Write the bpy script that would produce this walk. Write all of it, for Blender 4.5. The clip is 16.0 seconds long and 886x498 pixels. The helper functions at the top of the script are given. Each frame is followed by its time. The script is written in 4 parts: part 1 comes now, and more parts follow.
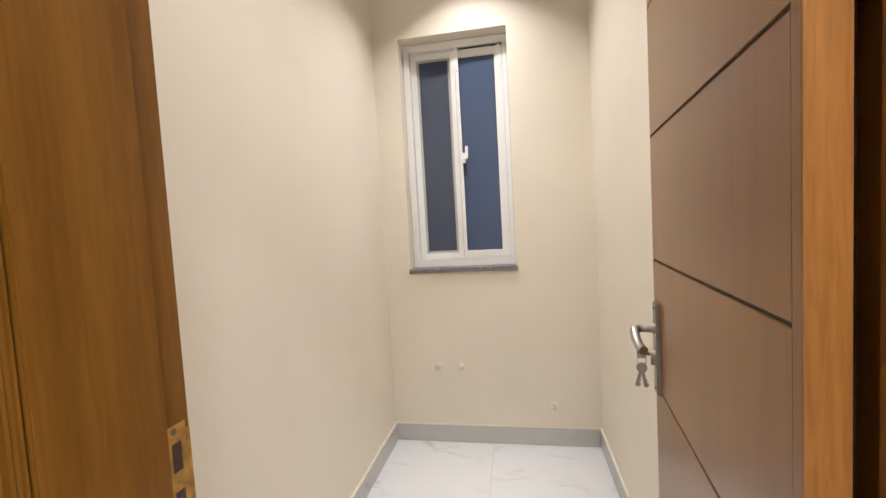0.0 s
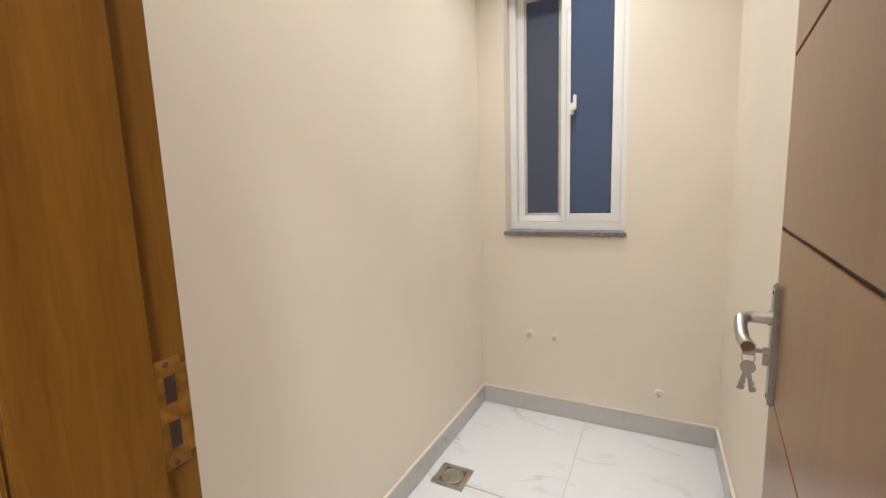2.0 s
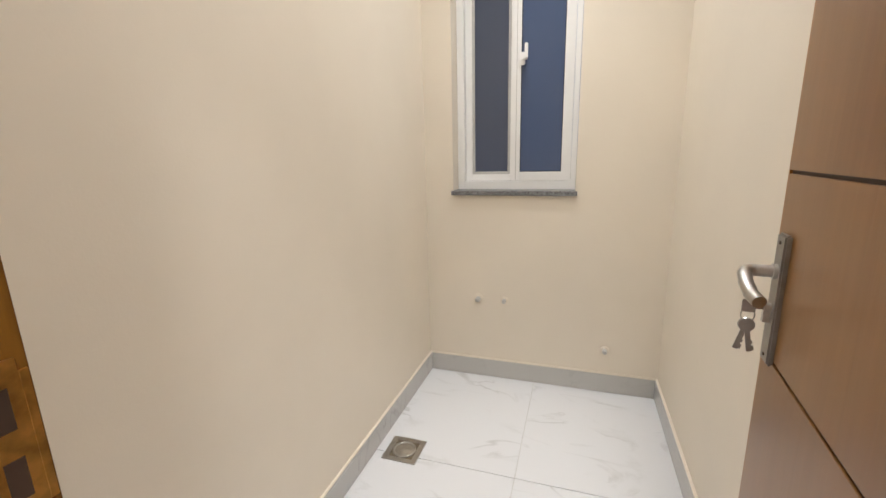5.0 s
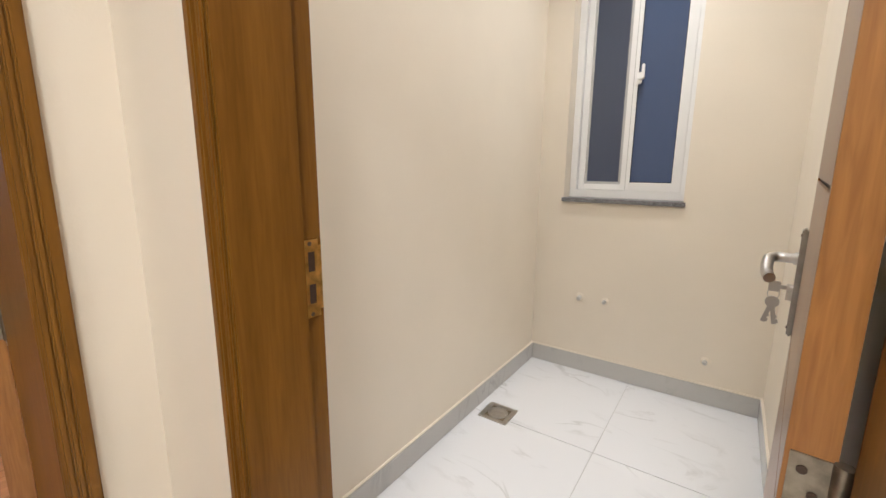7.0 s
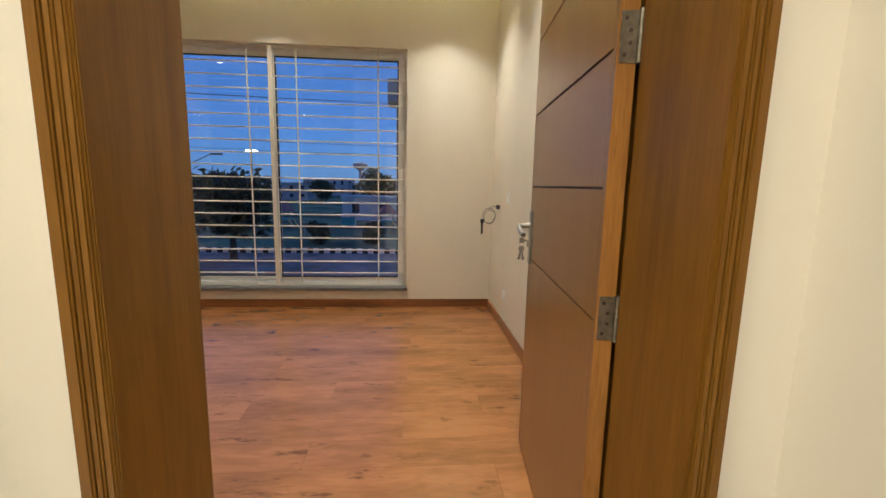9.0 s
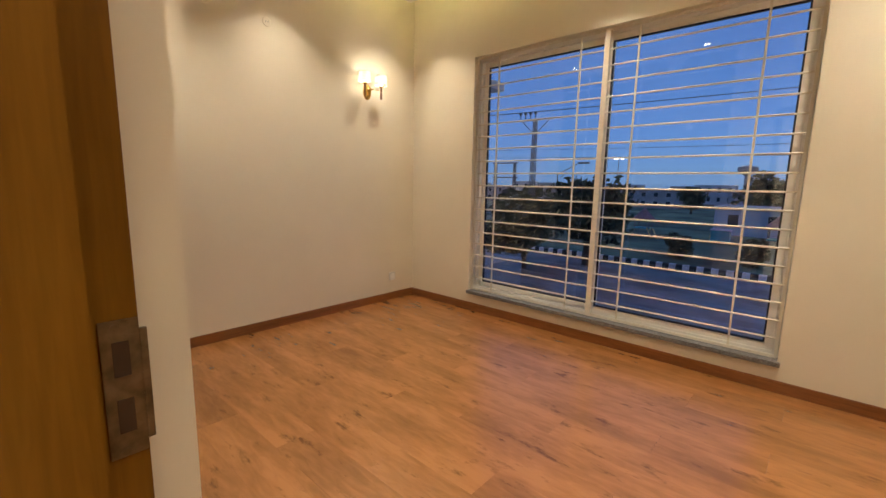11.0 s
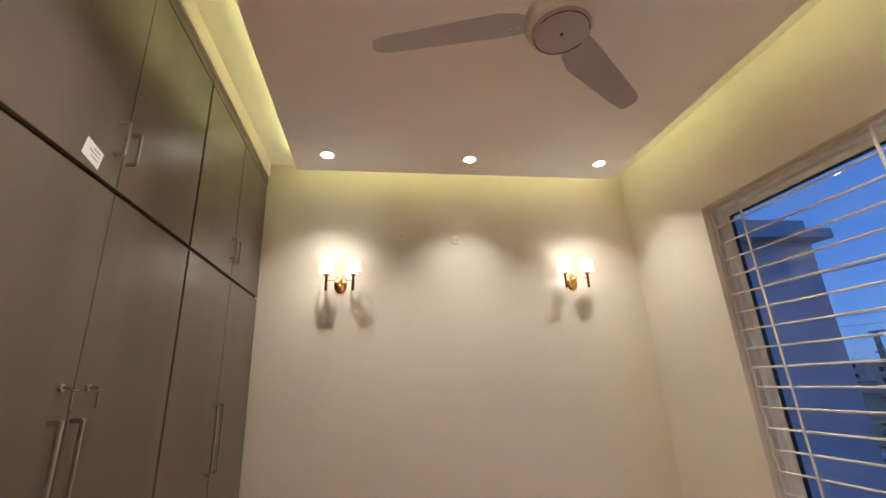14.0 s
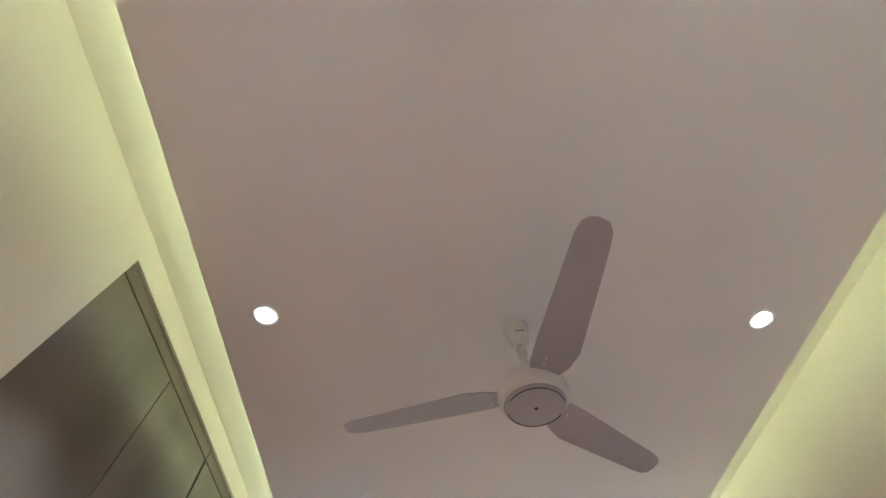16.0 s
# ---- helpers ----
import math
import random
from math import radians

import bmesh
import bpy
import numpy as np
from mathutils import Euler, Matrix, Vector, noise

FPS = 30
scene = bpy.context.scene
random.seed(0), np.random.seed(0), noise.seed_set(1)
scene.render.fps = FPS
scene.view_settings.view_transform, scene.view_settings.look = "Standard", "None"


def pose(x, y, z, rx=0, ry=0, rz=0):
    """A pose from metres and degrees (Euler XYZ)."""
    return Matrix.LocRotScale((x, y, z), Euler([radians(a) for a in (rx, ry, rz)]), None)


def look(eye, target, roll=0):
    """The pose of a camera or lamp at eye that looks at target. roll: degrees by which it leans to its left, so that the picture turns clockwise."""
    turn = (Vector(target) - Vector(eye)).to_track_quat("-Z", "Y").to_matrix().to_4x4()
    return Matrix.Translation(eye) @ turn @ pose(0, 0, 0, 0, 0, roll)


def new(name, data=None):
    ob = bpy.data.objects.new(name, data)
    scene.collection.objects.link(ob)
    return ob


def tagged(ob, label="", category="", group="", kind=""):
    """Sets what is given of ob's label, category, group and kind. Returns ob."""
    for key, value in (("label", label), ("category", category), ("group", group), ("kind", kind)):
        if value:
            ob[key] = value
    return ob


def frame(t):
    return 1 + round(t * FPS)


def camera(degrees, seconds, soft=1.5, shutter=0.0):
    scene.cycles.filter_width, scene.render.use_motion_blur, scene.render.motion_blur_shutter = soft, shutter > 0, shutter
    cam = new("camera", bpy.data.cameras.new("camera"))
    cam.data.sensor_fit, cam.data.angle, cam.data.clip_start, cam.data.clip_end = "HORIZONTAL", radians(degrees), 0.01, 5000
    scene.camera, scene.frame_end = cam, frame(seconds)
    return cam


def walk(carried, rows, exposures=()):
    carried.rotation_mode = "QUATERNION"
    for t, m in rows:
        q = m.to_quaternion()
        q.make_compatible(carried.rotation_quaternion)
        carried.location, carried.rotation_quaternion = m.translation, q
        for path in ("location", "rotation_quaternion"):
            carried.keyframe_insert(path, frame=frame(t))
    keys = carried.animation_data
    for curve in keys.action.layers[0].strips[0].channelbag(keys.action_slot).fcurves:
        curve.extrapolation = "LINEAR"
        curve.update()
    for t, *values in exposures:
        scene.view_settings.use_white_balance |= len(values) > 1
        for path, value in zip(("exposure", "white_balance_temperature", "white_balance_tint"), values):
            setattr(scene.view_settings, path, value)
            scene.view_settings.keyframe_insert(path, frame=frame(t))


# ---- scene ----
cam = camera(93.3, 16.0)

PATH = [
    (0, (0.176, 0.21, 1.304), (-0.182, 2.174, 1.184), -3.2),
    (0.5, (0.174, 0.205, 1.298), (-0.262, 2.153, 1.168), -2.5),
    (1, (0.164, 0.206, 1.292), (-0.386, 2.123, 1.142), -1.8),
    (1.5, (0.223, 0.273, 1.281), (-0.533, 2.116, 1.1), -1.0),
    (2, (0.293, 0.352, 1.272), (-0.61, 2.116, 1.004), -1.9),
    (2.5, (0.253, 0.427, 1.224), (-0.542, 2.22, 0.831), -2.9),
    (3, (0.189, 0.495, 1.219), (-0.442, 2.335, 0.75), -2.4),
    (3.2, (0.176, 0.501, 1.21), (-0.405, 2.353, 0.727), -2.1),
    (5.3, (0.17, 0.468, 1.232), (-0.448, 2.321, 0.805), -0.9),
    (5.5, (0.179, 0.466, 1.24), (-0.488, 2.303, 0.815), -1.1),
    (6, (0.224, 0.4, 1.252), (-0.578, 2.188, 0.848), -1.0),
    (6.5, (0.304, 0.277, 1.219), (-0.652, 1.991, 0.832), -0.4),
    (7, (0.364, 0.17, 1.202), (-0.753, 1.786, 0.827), 0.4),
    (7.5, (0.353, 0.022, 1.179), (-0.936, 1.511, 0.832), 1.4),
    (8, (0.258, -0.171, 1.165), (-1.371, 0.932, 0.803), 1.0),
    (8.5, (0.148, -0.222, 1.17), (-1.734, 0.364, 0.829), 0.8),
    (9, (0.018, -0.13, 1.187), (-1.952, 0.03, 0.884), 1.2),
    (9.5, (-0.134, -0.078, 1.186), (-2.107, -0.264, 0.911), 1.4),
    (10, (-0.371, -0.059, 1.207), (-2.266, -0.639, 0.935), 1.4),
    (10.2, (-0.471, -0.054, 1.223), (-2.305, -0.801, 0.944), 1.4),
]
PATH_BEDROOM = [
    (12.5, -1.201, -0.127, 1.226, 83.78, 0.35, 159.39),
    (13, -1.397, -0.142, 1.240, 88.53, 1.20, 163.49),
    (13.5, -1.585, -0.162, 1.277, 96.88, 2.07, 167.77),
    (14, -1.732, -0.250, 1.322, 107.98, 2.72, 171.29),
    (14.5, -1.843, -0.266, 1.397, 119.63, 2.35, 174.12),
    (15, -1.945, -0.239, 1.463, 131.04, 1.68, 176.31),
    (15.5, -2.001, -0.204, 1.515, 141.40, 1.00, 177.75),
    (16, -2.022, -0.183, 1.549, 149.70, 1.03, 178.57),
]
EXPOSURES = [(0.0, 0.1, 5950, 11), (3.0, 0.02, 5900, 9), (7.4, 0.05, 5900, 10), (8.0, -0.1, 5900, 7), (8.5, -0.08, 6200, 2), (9.0, 0.0, 6450, 0), (9.5, 0.15, 7300, 1), (10.3, 0.18, 8000, 4), (12.3, 0.02, 6900, 6), (13.5, 0.2, 6500, 6), (14.5, 0.10, 5800, 6), (15.5, 0.32, 5000, 0), (16.0, 0.40, 4850, -2)]
walk(cam, [(t, look(eye, target, roll)) for t, eye, target, roll in PATH]
     + [(t, pose(x, y, z, rx, ry, rz)) for t, x, y, z, rx, ry, rz in PATH_BEDROOM], EXPOSURES)

# ---- world and light ----
world = bpy.data.worlds.new("dusk")
scene.world = world
world.use_nodes = True
wn, wl = world.node_tree.nodes, world.node_tree.links
sky = wn.new("ShaderNodeTexSky")
sky.sky_type = 'NISHITA'
sky.sun_disc = False
sky.ozone_density, sky.dust_density = 4.0, 0.3
sky.sun_elevation = radians(18)
sky.sun_rotation = radians(90)
tint = wn.new("ShaderNodeMix")
tint.data_type, tint.blend_type = 'RGBA', 'MULTIPLY'
tint.inputs["Factor"].default_value = 1.0
tint.inputs["B"].default_value = (0.44, 0.74, 1.60, 1)
wl.new(sky.outputs["Color"], tint.inputs["A"])
# thin even cloud over the clear sky
cloud_at, cloud, cloud_range, cloud_colour, veil = (wn.new("ShaderNodeTexCoord"), wn.new("ShaderNodeTexNoise"), wn.new("ShaderNodeMapRange"),
                                                    wn.new("ShaderNodeMix"), wn.new("ShaderNodeMix"))
cloud.inputs["Scale"].default_value, cloud.inputs["Detail"].default_value = 3.5, 6
wl.new(cloud_at.outputs["Generated"], cloud.inputs["Vector"])
cloud_range.inputs["From Min"].default_value, cloud_range.inputs["From Max"].default_value = 0.35, 0.7
wl.new(cloud.outputs["Fac"], cloud_range.inputs["Value"])
cloud_colour.data_type = veil.data_type = 'RGBA'
cloud_colour.inputs["A"].default_value, cloud_colour.inputs["B"].default_value = (0.80, 2.15, 6.3, 1), (1.20, 2.70, 6.9, 1)
wl.new(cloud_range.outputs["Result"], cloud_colour.inputs["Factor"])
veil.inputs["Factor"].default_value = 0.7
wl.new(tint.outputs["Result"], veil.inputs["A"])
wl.new(cloud_colour.outputs["Result"], veil.inputs["B"])
wl.new(veil.outputs["Result"], wn["Background"].inputs["Color"])
wn["Background"].inputs["Strength"].default_value = 0.088

LAMP_WARM = (1.0, 0.945, 0.865)
LAMP_SCONCE = (1.0, 0.935, 0.85)
COVE_COLOUR = (1.0, 0.95, 0.44)
DOWNLIGHT_WATTS = 6.0
ROOM_WATTS = 8.6
HALL_WATTS = 24.0
SCONCE_WATTS = 1.6
COVE_STRENGTH = 15.0

# ---- materials ----
def mat(name, colour, rough=0.5, metal=0.0, vary=0.08, scale=6.0, bump=0.0, bump_scale=120.0, stretch=(1, 1, 1), coat=0.0, colour2=None, spec=0.5):
    """A node material with broad and fine variation of colour and a fine relief."""
    m = bpy.data.materials.new(name)
    m.use_nodes = True
    n, l = m.node_tree.nodes, m.node_tree.links
    b = n["Principled BSDF"]
    b.inputs["Roughness"].default_value, b.inputs["Metallic"].default_value = rough, metal
    b.inputs["Coat Weight"].default_value = coat
    b.inputs["Specular IOR Level"].default_value = spec
    tc = n.new("ShaderNodeTexCoord")
    mp = n.new("ShaderNodeMapping")
    mp.inputs["Scale"].default_value = stretch
    l.new(tc.outputs["Object"], mp.inputs["Vector"])
    n1 = n.new("ShaderNodeTexNoise")
    n1.inputs["Scale"].default_value, n1.inputs["Detail"].default_value = scale, 5
    l.new(mp.outputs["Vector"], n1.inputs["Vector"])
    mix = n.new("ShaderNodeMix")
    mix.data_type = 'RGBA'
    c2 = colour2 or tuple(c * (1 - vary * 2.5) for c in colour)
    mix.inputs["A"].default_value, mix.inputs["B"].default_value = (*c2, 1), (*tuple(min(1, c * (1 + vary)) for c in colour), 1)
    ramp = n.new("ShaderNodeMapRange")
    ramp.inputs["From Min"].default_value, ramp.inputs["From Max"].default_value = 0.3, 0.65
    l.new(n1.outputs["Fac"], ramp.inputs["Value"])
    l.new(ramp.outputs["Result"], mix.inputs["Factor"])
    l.new(mix.outputs["Result"], b.inputs["Base Color"])
    if bump:
        n2 = n.new("ShaderNodeTexNoise")
        n2.inputs["Scale"].default_value, n2.inputs["Detail"].default_value = bump_scale, 4
        l.new(mp.outputs["Vector"], n2.inputs["Vector"])
        bp = n.new("ShaderNodeBump")
        bp.inputs["Strength"].default_value, bp.inputs["Distance"].default_value = bump, 0.002
        l.new(n2.outputs["Fac"], bp.inputs["Height"])
        l.new(bp.outputs["Normal"], b.inputs["Normal"])
    return m


def wood(name, dark, light, axis, rough=0.35, coat=0.2, grain=14.0, knots=0.0, along=0.07, fine_share=0.45, spec=0.5):
    """Wood whose grain runs along the axis x, y or z, each piece shifted by its own random value."""
    m = bpy.data.materials.new(name)
    m.use_nodes = True
    n, l = m.node_tree.nodes, m.node_tree.links
    b = n["Principled BSDF"]
    b.inputs["Roughness"].default_value, b.inputs["Coat Weight"].default_value = rough, coat
    b.inputs["Coat Roughness"].default_value = 0.25
    b.inputs["Specular IOR Level"].default_value = spec
    tc, mp, info = n.new("ShaderNodeTexCoord"), n.new("ShaderNodeMapping"), n.new("ShaderNodeObjectInfo")
    s = [1.0, 1.0, 1.0]
    s["xyz".index(axis)] = along
    mp.inputs["Scale"].default_value = s
    off = n.new("ShaderNodeVectorMath")
    off.operation = 'SCALE'
    off.inputs[0].default_value = (13.1, 7.7, 5.3)
    l.new(info.outputs["Random"], off.inputs["Scale"])
    l.new(off.outputs["Vector"], mp.inputs["Location"])
    l.new(tc.outputs["Object"], mp.inputs["Vector"])
    fine, broad = n.new("ShaderNodeTexNoise"), n.new("ShaderNodeTexNoise")
    fine.inputs["Scale"].default_value, fine.inputs["Detail"].default_value, fine.inputs["Distortion"].default_value = grain * 6, 6, 0.6
    broad.inputs["Scale"].default_value, broad.inputs["Detail"].default_value = grain, 3
    for t in (fine, broad):
        l.new(mp.outputs["Vector"], t.inputs["Vector"])
    add = n.new("ShaderNodeMath")
    add.operation = 'MULTIPLY_ADD'
    add.inputs[1].default_value = fine_share
    l.new(fine.outputs["Fac"], add.inputs[0])
    half = n.new("ShaderNodeMath")
    half.operation = 'MULTIPLY'
    half.inputs[1].default_value = 1 - fine_share
    l.new(broad.outputs["Fac"], half.inputs[0])
    l.new(half.outputs["Value"], add.inputs[2])
    ramp = n.new("ShaderNodeValToRGB")
    ramp.color_ramp.elements[0].position, ramp.color_ramp.elements[0].color = 0.34, (*dark, 1)
    ramp.color_ramp.elements[1].position, ramp.color_ramp.elements[1].color = 0.62, (*light, 1)
    l.new(add.outputs["Value"], ramp.inputs["Fac"])
    last = ramp.outputs["Color"]
    if knots:
        k = n.new("ShaderNodeTexNoise")
        mk = n.new("ShaderNodeMapping")
        sk = [15.0, 15.0, 15.0]
        sk["xyz".index(axis)] = 4.5
        mk.inputs["Scale"].default_value = sk
        l.new(off.outputs["Vector"], mk.inputs["Location"])
        l.new(tc.outputs["Object"], mk.inputs["Vector"])
        k.inputs["Scale"].default_value, k.inputs["Detail"].default_value, k.inputs["Roughness"].default_value = 1.0, 8, 0.68
        l.new(mk.outputs["Vector"], k.inputs["Vector"])
        kr = n.new("ShaderNodeMapRange")
        kr.inputs["From Min"].default_value, kr.inputs["From Max"].default_value = 0.59, 0.68
        kr.inputs["To Max"].default_value = knots
        l.new(k.outputs["Fac"], kr.inputs["Value"])
        mx = n.new("ShaderNodeMix")
        mx.data_type = 'RGBA'
        mx.inputs["B"].default_value = (dark[0] * 0.25, dark[1] * 0.2, dark[2] * 0.2, 1)
        l.new(kr.outputs["Result"], mx.inputs["Factor"])
        l.new(last, mx.inputs["A"])
        last = mx.outputs["Result"]
    l.new(last, b.inputs["Base Color"])
    bp = n.new("ShaderNodeBump")
    bp.inputs["Strength"].default_value, bp.inputs["Distance"].default_value = 0.15, 0.001
    l.new(fine.outputs["Fac"], bp.inputs["Height"])
    l.new(bp.outputs["Normal"], b.inputs["Normal"])
    return m


def marble(name, base, vein, rough=0.12, amount=0.6, scale=2.2):
    m = bpy.data.materials.new(name)
    m.use_nodes = True
    n, l = m.node_tree.nodes, m.node_tree.links
    b = n["Principled BSDF"]
    b.inputs["Roughness"].default_value = rough
    tc, mp, info = n.new("ShaderNodeTexCoord"), n.new("ShaderNodeMapping"), n.new("ShaderNodeObjectInfo")
    off = n.new("ShaderNodeVectorMath")
    off.operation = 'SCALE'
    off.inputs[0].default_value = (9.3, 4.1, 3.0)
    l.new(info.outputs["Random"], off.inputs["Scale"])
    l.new(off.outputs["Vector"], mp.inputs["Location"])
    mp.inputs["Rotation"].default_value = (0, 0, 0.6)
    mp.inputs["Scale"].default_value = (1.0, 2.2, 1.0)
    l.new(tc.outputs["Object"], mp.inputs["Vector"])
    t = n.new("ShaderNodeTexNoise")
    t.inputs["Scale"].default_value, t.inputs["Detail"].default_value, t.inputs["Distortion"].default_value = scale, 7, 0.9
    l.new(mp.outputs["Vector"], t.inputs["Vector"])
    sub = n.new("ShaderNodeMath")
    sub.operation = 'SUBTRACT'
    sub.inputs[1].default_value = 0.5
    ab = n.new("ShaderNodeMath")
    ab.operation = 'ABSOLUTE'
    l.new(t.outputs["Fac"], sub.inputs[0])
    l.new(sub.outputs["Value"], ab.inputs[0])
    mr = n.new("ShaderNodeMapRange")
    mr.inputs["From Min"].default_value, mr.inputs["From Max"].default_value = 0.0, 0.03
    mr.inputs["To Min"].default_value, mr.inputs["To Max"].default_value = amount, 0.0
    l.new(ab.outputs["Value"], mr.inputs["Value"])
    patch = n.new("ShaderNodeTexNoise")
    patch.inputs["Scale"].default_value = 3.0
    l.new(mp.outputs["Vector"], patch.inputs["Vector"])
    pr = n.new("ShaderNodeMapRange")
    pr.inputs["From Min"].default_value, pr.inputs["From Max"].default_value = 0.45, 0.7
    l.new(patch.outputs["Fac"], pr.inputs["Value"])
    mul = n.new("ShaderNodeMath")
    mul.operation = 'MULTIPLY'
    l.new(mr.outputs["Result"], mul.inputs[0])
    l.new(pr.outputs["Result"], mul.inputs[1])
    mx = n.new("ShaderNodeMix")
    mx.data_type = 'RGBA'
    mx.inputs["A"].default_value, mx.inputs["B"].default_value = (*base, 1), (*vein, 1)
    l.new(mul.outputs["Value"], mx.inputs["Factor"])
    l.new(mx.outputs["Result"], b.inputs["Base Color"])
    return m


def glow(name, colour, strength):
    m = bpy.data.materials.new(name)
    m.use_nodes = True
    b = m.node_tree.nodes["Principled BSDF"]
    b.inputs["Base Color"].default_value = (0.8, 0.8, 0.8, 1)
    b.inputs["Emission Color"].default_value, b.inputs["Emission Strength"].default_value = (*colour, 1), strength
    return m


def clear_glass(name, tint=(1, 1, 1)):
    m = bpy.data.materials.new(name)
    m.use_nodes = True
    n, l = m.node_tree.nodes, m.node_tree.links
    n.remove(n["Principled BSDF"])
    tr, gl, fr, mx = n.new("ShaderNodeBsdfTransparent"), n.new("ShaderNodeBsdfGlossy"), n.new("ShaderNodeLayerWeight"), n.new("ShaderNodeMixShader")
    tr.inputs["Color"].default_value = (*tint, 1)
    gl.inputs["Roughness"].default_value = 0.0
    fr.inputs["Blend"].default_value = 0.5
    power, base = n.new("ShaderNodeMath"), n.new("ShaderNodeMath")
    power.operation, base.operation = 'POWER', 'MULTIPLY_ADD'
    power.inputs[1].default_value = 5.0
    base.inputs[1].default_value, base.inputs[2].default_value = 0.9, 0.055
    l.new(fr.outputs["Facing"], power.inputs[0])
    l.new(power.outputs["Value"], base.inputs[0])
    l.new(base.outputs["Value"], mx.inputs["Fac"])
    l.new(tr.outputs["BSDF"], mx.inputs[1])
    l.new(gl.outputs["BSDF"], mx.inputs[2])
    l.new(mx.outputs["Shader"], n["Material Output"].inputs["Surface"])
    return m


def frosted_glass(name, colour):
    m = bpy.data.materials.new(name)
    m.use_nodes = True
    n, l = m.node_tree.nodes, m.node_tree.links
    b = n["Principled BSDF"]
    b.inputs["Base Color"].default_value, b.inputs["Roughness"].default_value = (*colour, 1), 0.22
    tl, mx = n.new("ShaderNodeBsdfTranslucent"), n.new("ShaderNodeMixShader")
    tl.inputs["Color"].default_value = (0.40, 0.45, 0.55, 1)
    mx.inputs["Fac"].default_value = 0.35
    l.new(b.outputs["BSDF"], mx.inputs[1])
    l.new(tl.outputs["BSDF"], mx.inputs[2])
    l.new(mx.outputs["Shader"], n["Material Output"].inputs["Surface"])
    return m


def shade_cloth(name):
    m = bpy.data.materials.new(name)
    m.use_nodes = True
    n, l = m.node_tree.nodes, m.node_tree.links
    b = n["Principled BSDF"]
    b.inputs["Base Color"].default_value, b.inputs["Roughness"].default_value = (0.92, 0.90, 0.86, 1), 0.6
    tl, mx = n.new("ShaderNodeBsdfTranslucent"), n.new("ShaderNodeMixShader")
    tl.inputs["Color"].default_value = (0.96, 0.94, 0.90, 1)
    mx.inputs["Fac"].default_value = 0.6
    l.new(b.outputs["BSDF"], mx.inputs[1])
    l.new(tl.outputs["BSDF"], mx.inputs[2])
    l.new(mx.outputs["Shader"], n["Material Output"].inputs["Surface"])
    return m


M_WALL = mat("cream_wall_paint", (0.755, 0.682, 0.570), 0.55, vary=0.02, scale=1.6, bump=0.12, bump_scale=160)
M_CEIL = mat("ceiling_paint", (0.84, 0.81, 0.80), 0.6, vary=0.015, scale=1.2, bump=0.06, bump_scale=90)
M_COVE = mat("cove_paint", (0.80, 0.77, 0.66), 0.6, vary=0.015, scale=1.2)
M_FRAME_Z = wood("stained_frame_wood_upright", (0.135, 0.055, 0.006), (0.205, 0.090, 0.012), 'z', 0.38, 0.08, 22, spec=0.28)
M_FRAME_X = wood("stained_frame_wood_x", (0.135, 0.055, 0.006), (0.205, 0.090, 0.012), 'x', 0.38, 0.08, 22, spec=0.28)
M_FRAME_Y = wood("stained_frame_wood_y", (0.135, 0.055, 0.006), (0.205, 0.090, 0.012), 'y', 0.38, 0.08, 22, spec=0.28)
M_LEAF = wood("door_veneer", (0.215, 0.104, 0.032), (0.255, 0.125, 0.041), 'z', 0.30, 0.15, 9, spec=0.35)
M_EDGE = wood("door_edge_wood", (0.22, 0.085, 0.014), (0.40, 0.17, 0.035), 'z', 0.4, 0.1, 30)
M_GROOVE = mat("groove_dark_brown", (0.05, 0.025, 0.012), 0.6)
M_SKIRT_X = wood("skirting_wood_x", (0.15, 0.050, 0.014), (0.27, 0.095, 0.030), 'x', 0.3, 0.3, 18)
M_SKIRT_Y = wood("skirting_wood_y", (0.15, 0.050, 0.014), (0.27, 0.095, 0.030), 'y', 0.3, 0.3, 18)
M_PLANK = wood("laminate_plank", (0.195, 0.074, 0.023), (0.33, 0.133, 0.045), 'y', 0.25, 0.32, 6.5, knots=0.62, along=0.22, fine_share=0.35)
M_JOINT = mat("floor_joint", (0.15, 0.058, 0.022), 0.6)
M_TILE = marble("white_marble_tile", (0.65, 0.65, 0.66), (0.36, 0.35, 0.34))
M_GROUT = mat("tile_grout", (0.55, 0.54, 0.52), 0.8)
M_MARBLE_SKIRT = marble("grey_marble_skirting", (0.50, 0.49, 0.47), (0.32, 0.31, 0.30), 0.2, 0.6, 3.0)
M_UPVC = mat("white_upvc", (0.80, 0.79, 0.77), 0.35, vary=0.01)
M_GASKET = mat("dark_gasket", (0.02, 0.02, 0.025), 0.6)
M_SILL = mat("grey_granite", (0.20, 0.20, 0.21), 0.3, vary=0.35, scale=160)
M_GRILLE = mat("cream_grille_paint", (0.72, 0.68, 0.60), 0.4, vary=0.03, scale=30)
M_GLASS = clear_glass("window_glass")
M_FROST = frosted_glass("blue_frosted_glass", (0.095, 0.125, 0.20))
M_FROST_GREY = frosted_glass("grey_frosted_glass", (0.100, 0.108, 0.125))
M_BEAD = mat("grey_glazing_bead", (0.50, 0.49, 0.47), 0.45, vary=0.03, scale=30)
M_WARD = mat("dark_wardrobe_laminate", (0.125, 0.095, 0.072), 0.30, vary=0.12, scale=3.0, bump=0.08, bump_scale=220, stretch=(1, 1, 0.12))
M_GAP_SHADE = mat("gap_shade_black", (0.012, 0.010, 0.009), 0.7)
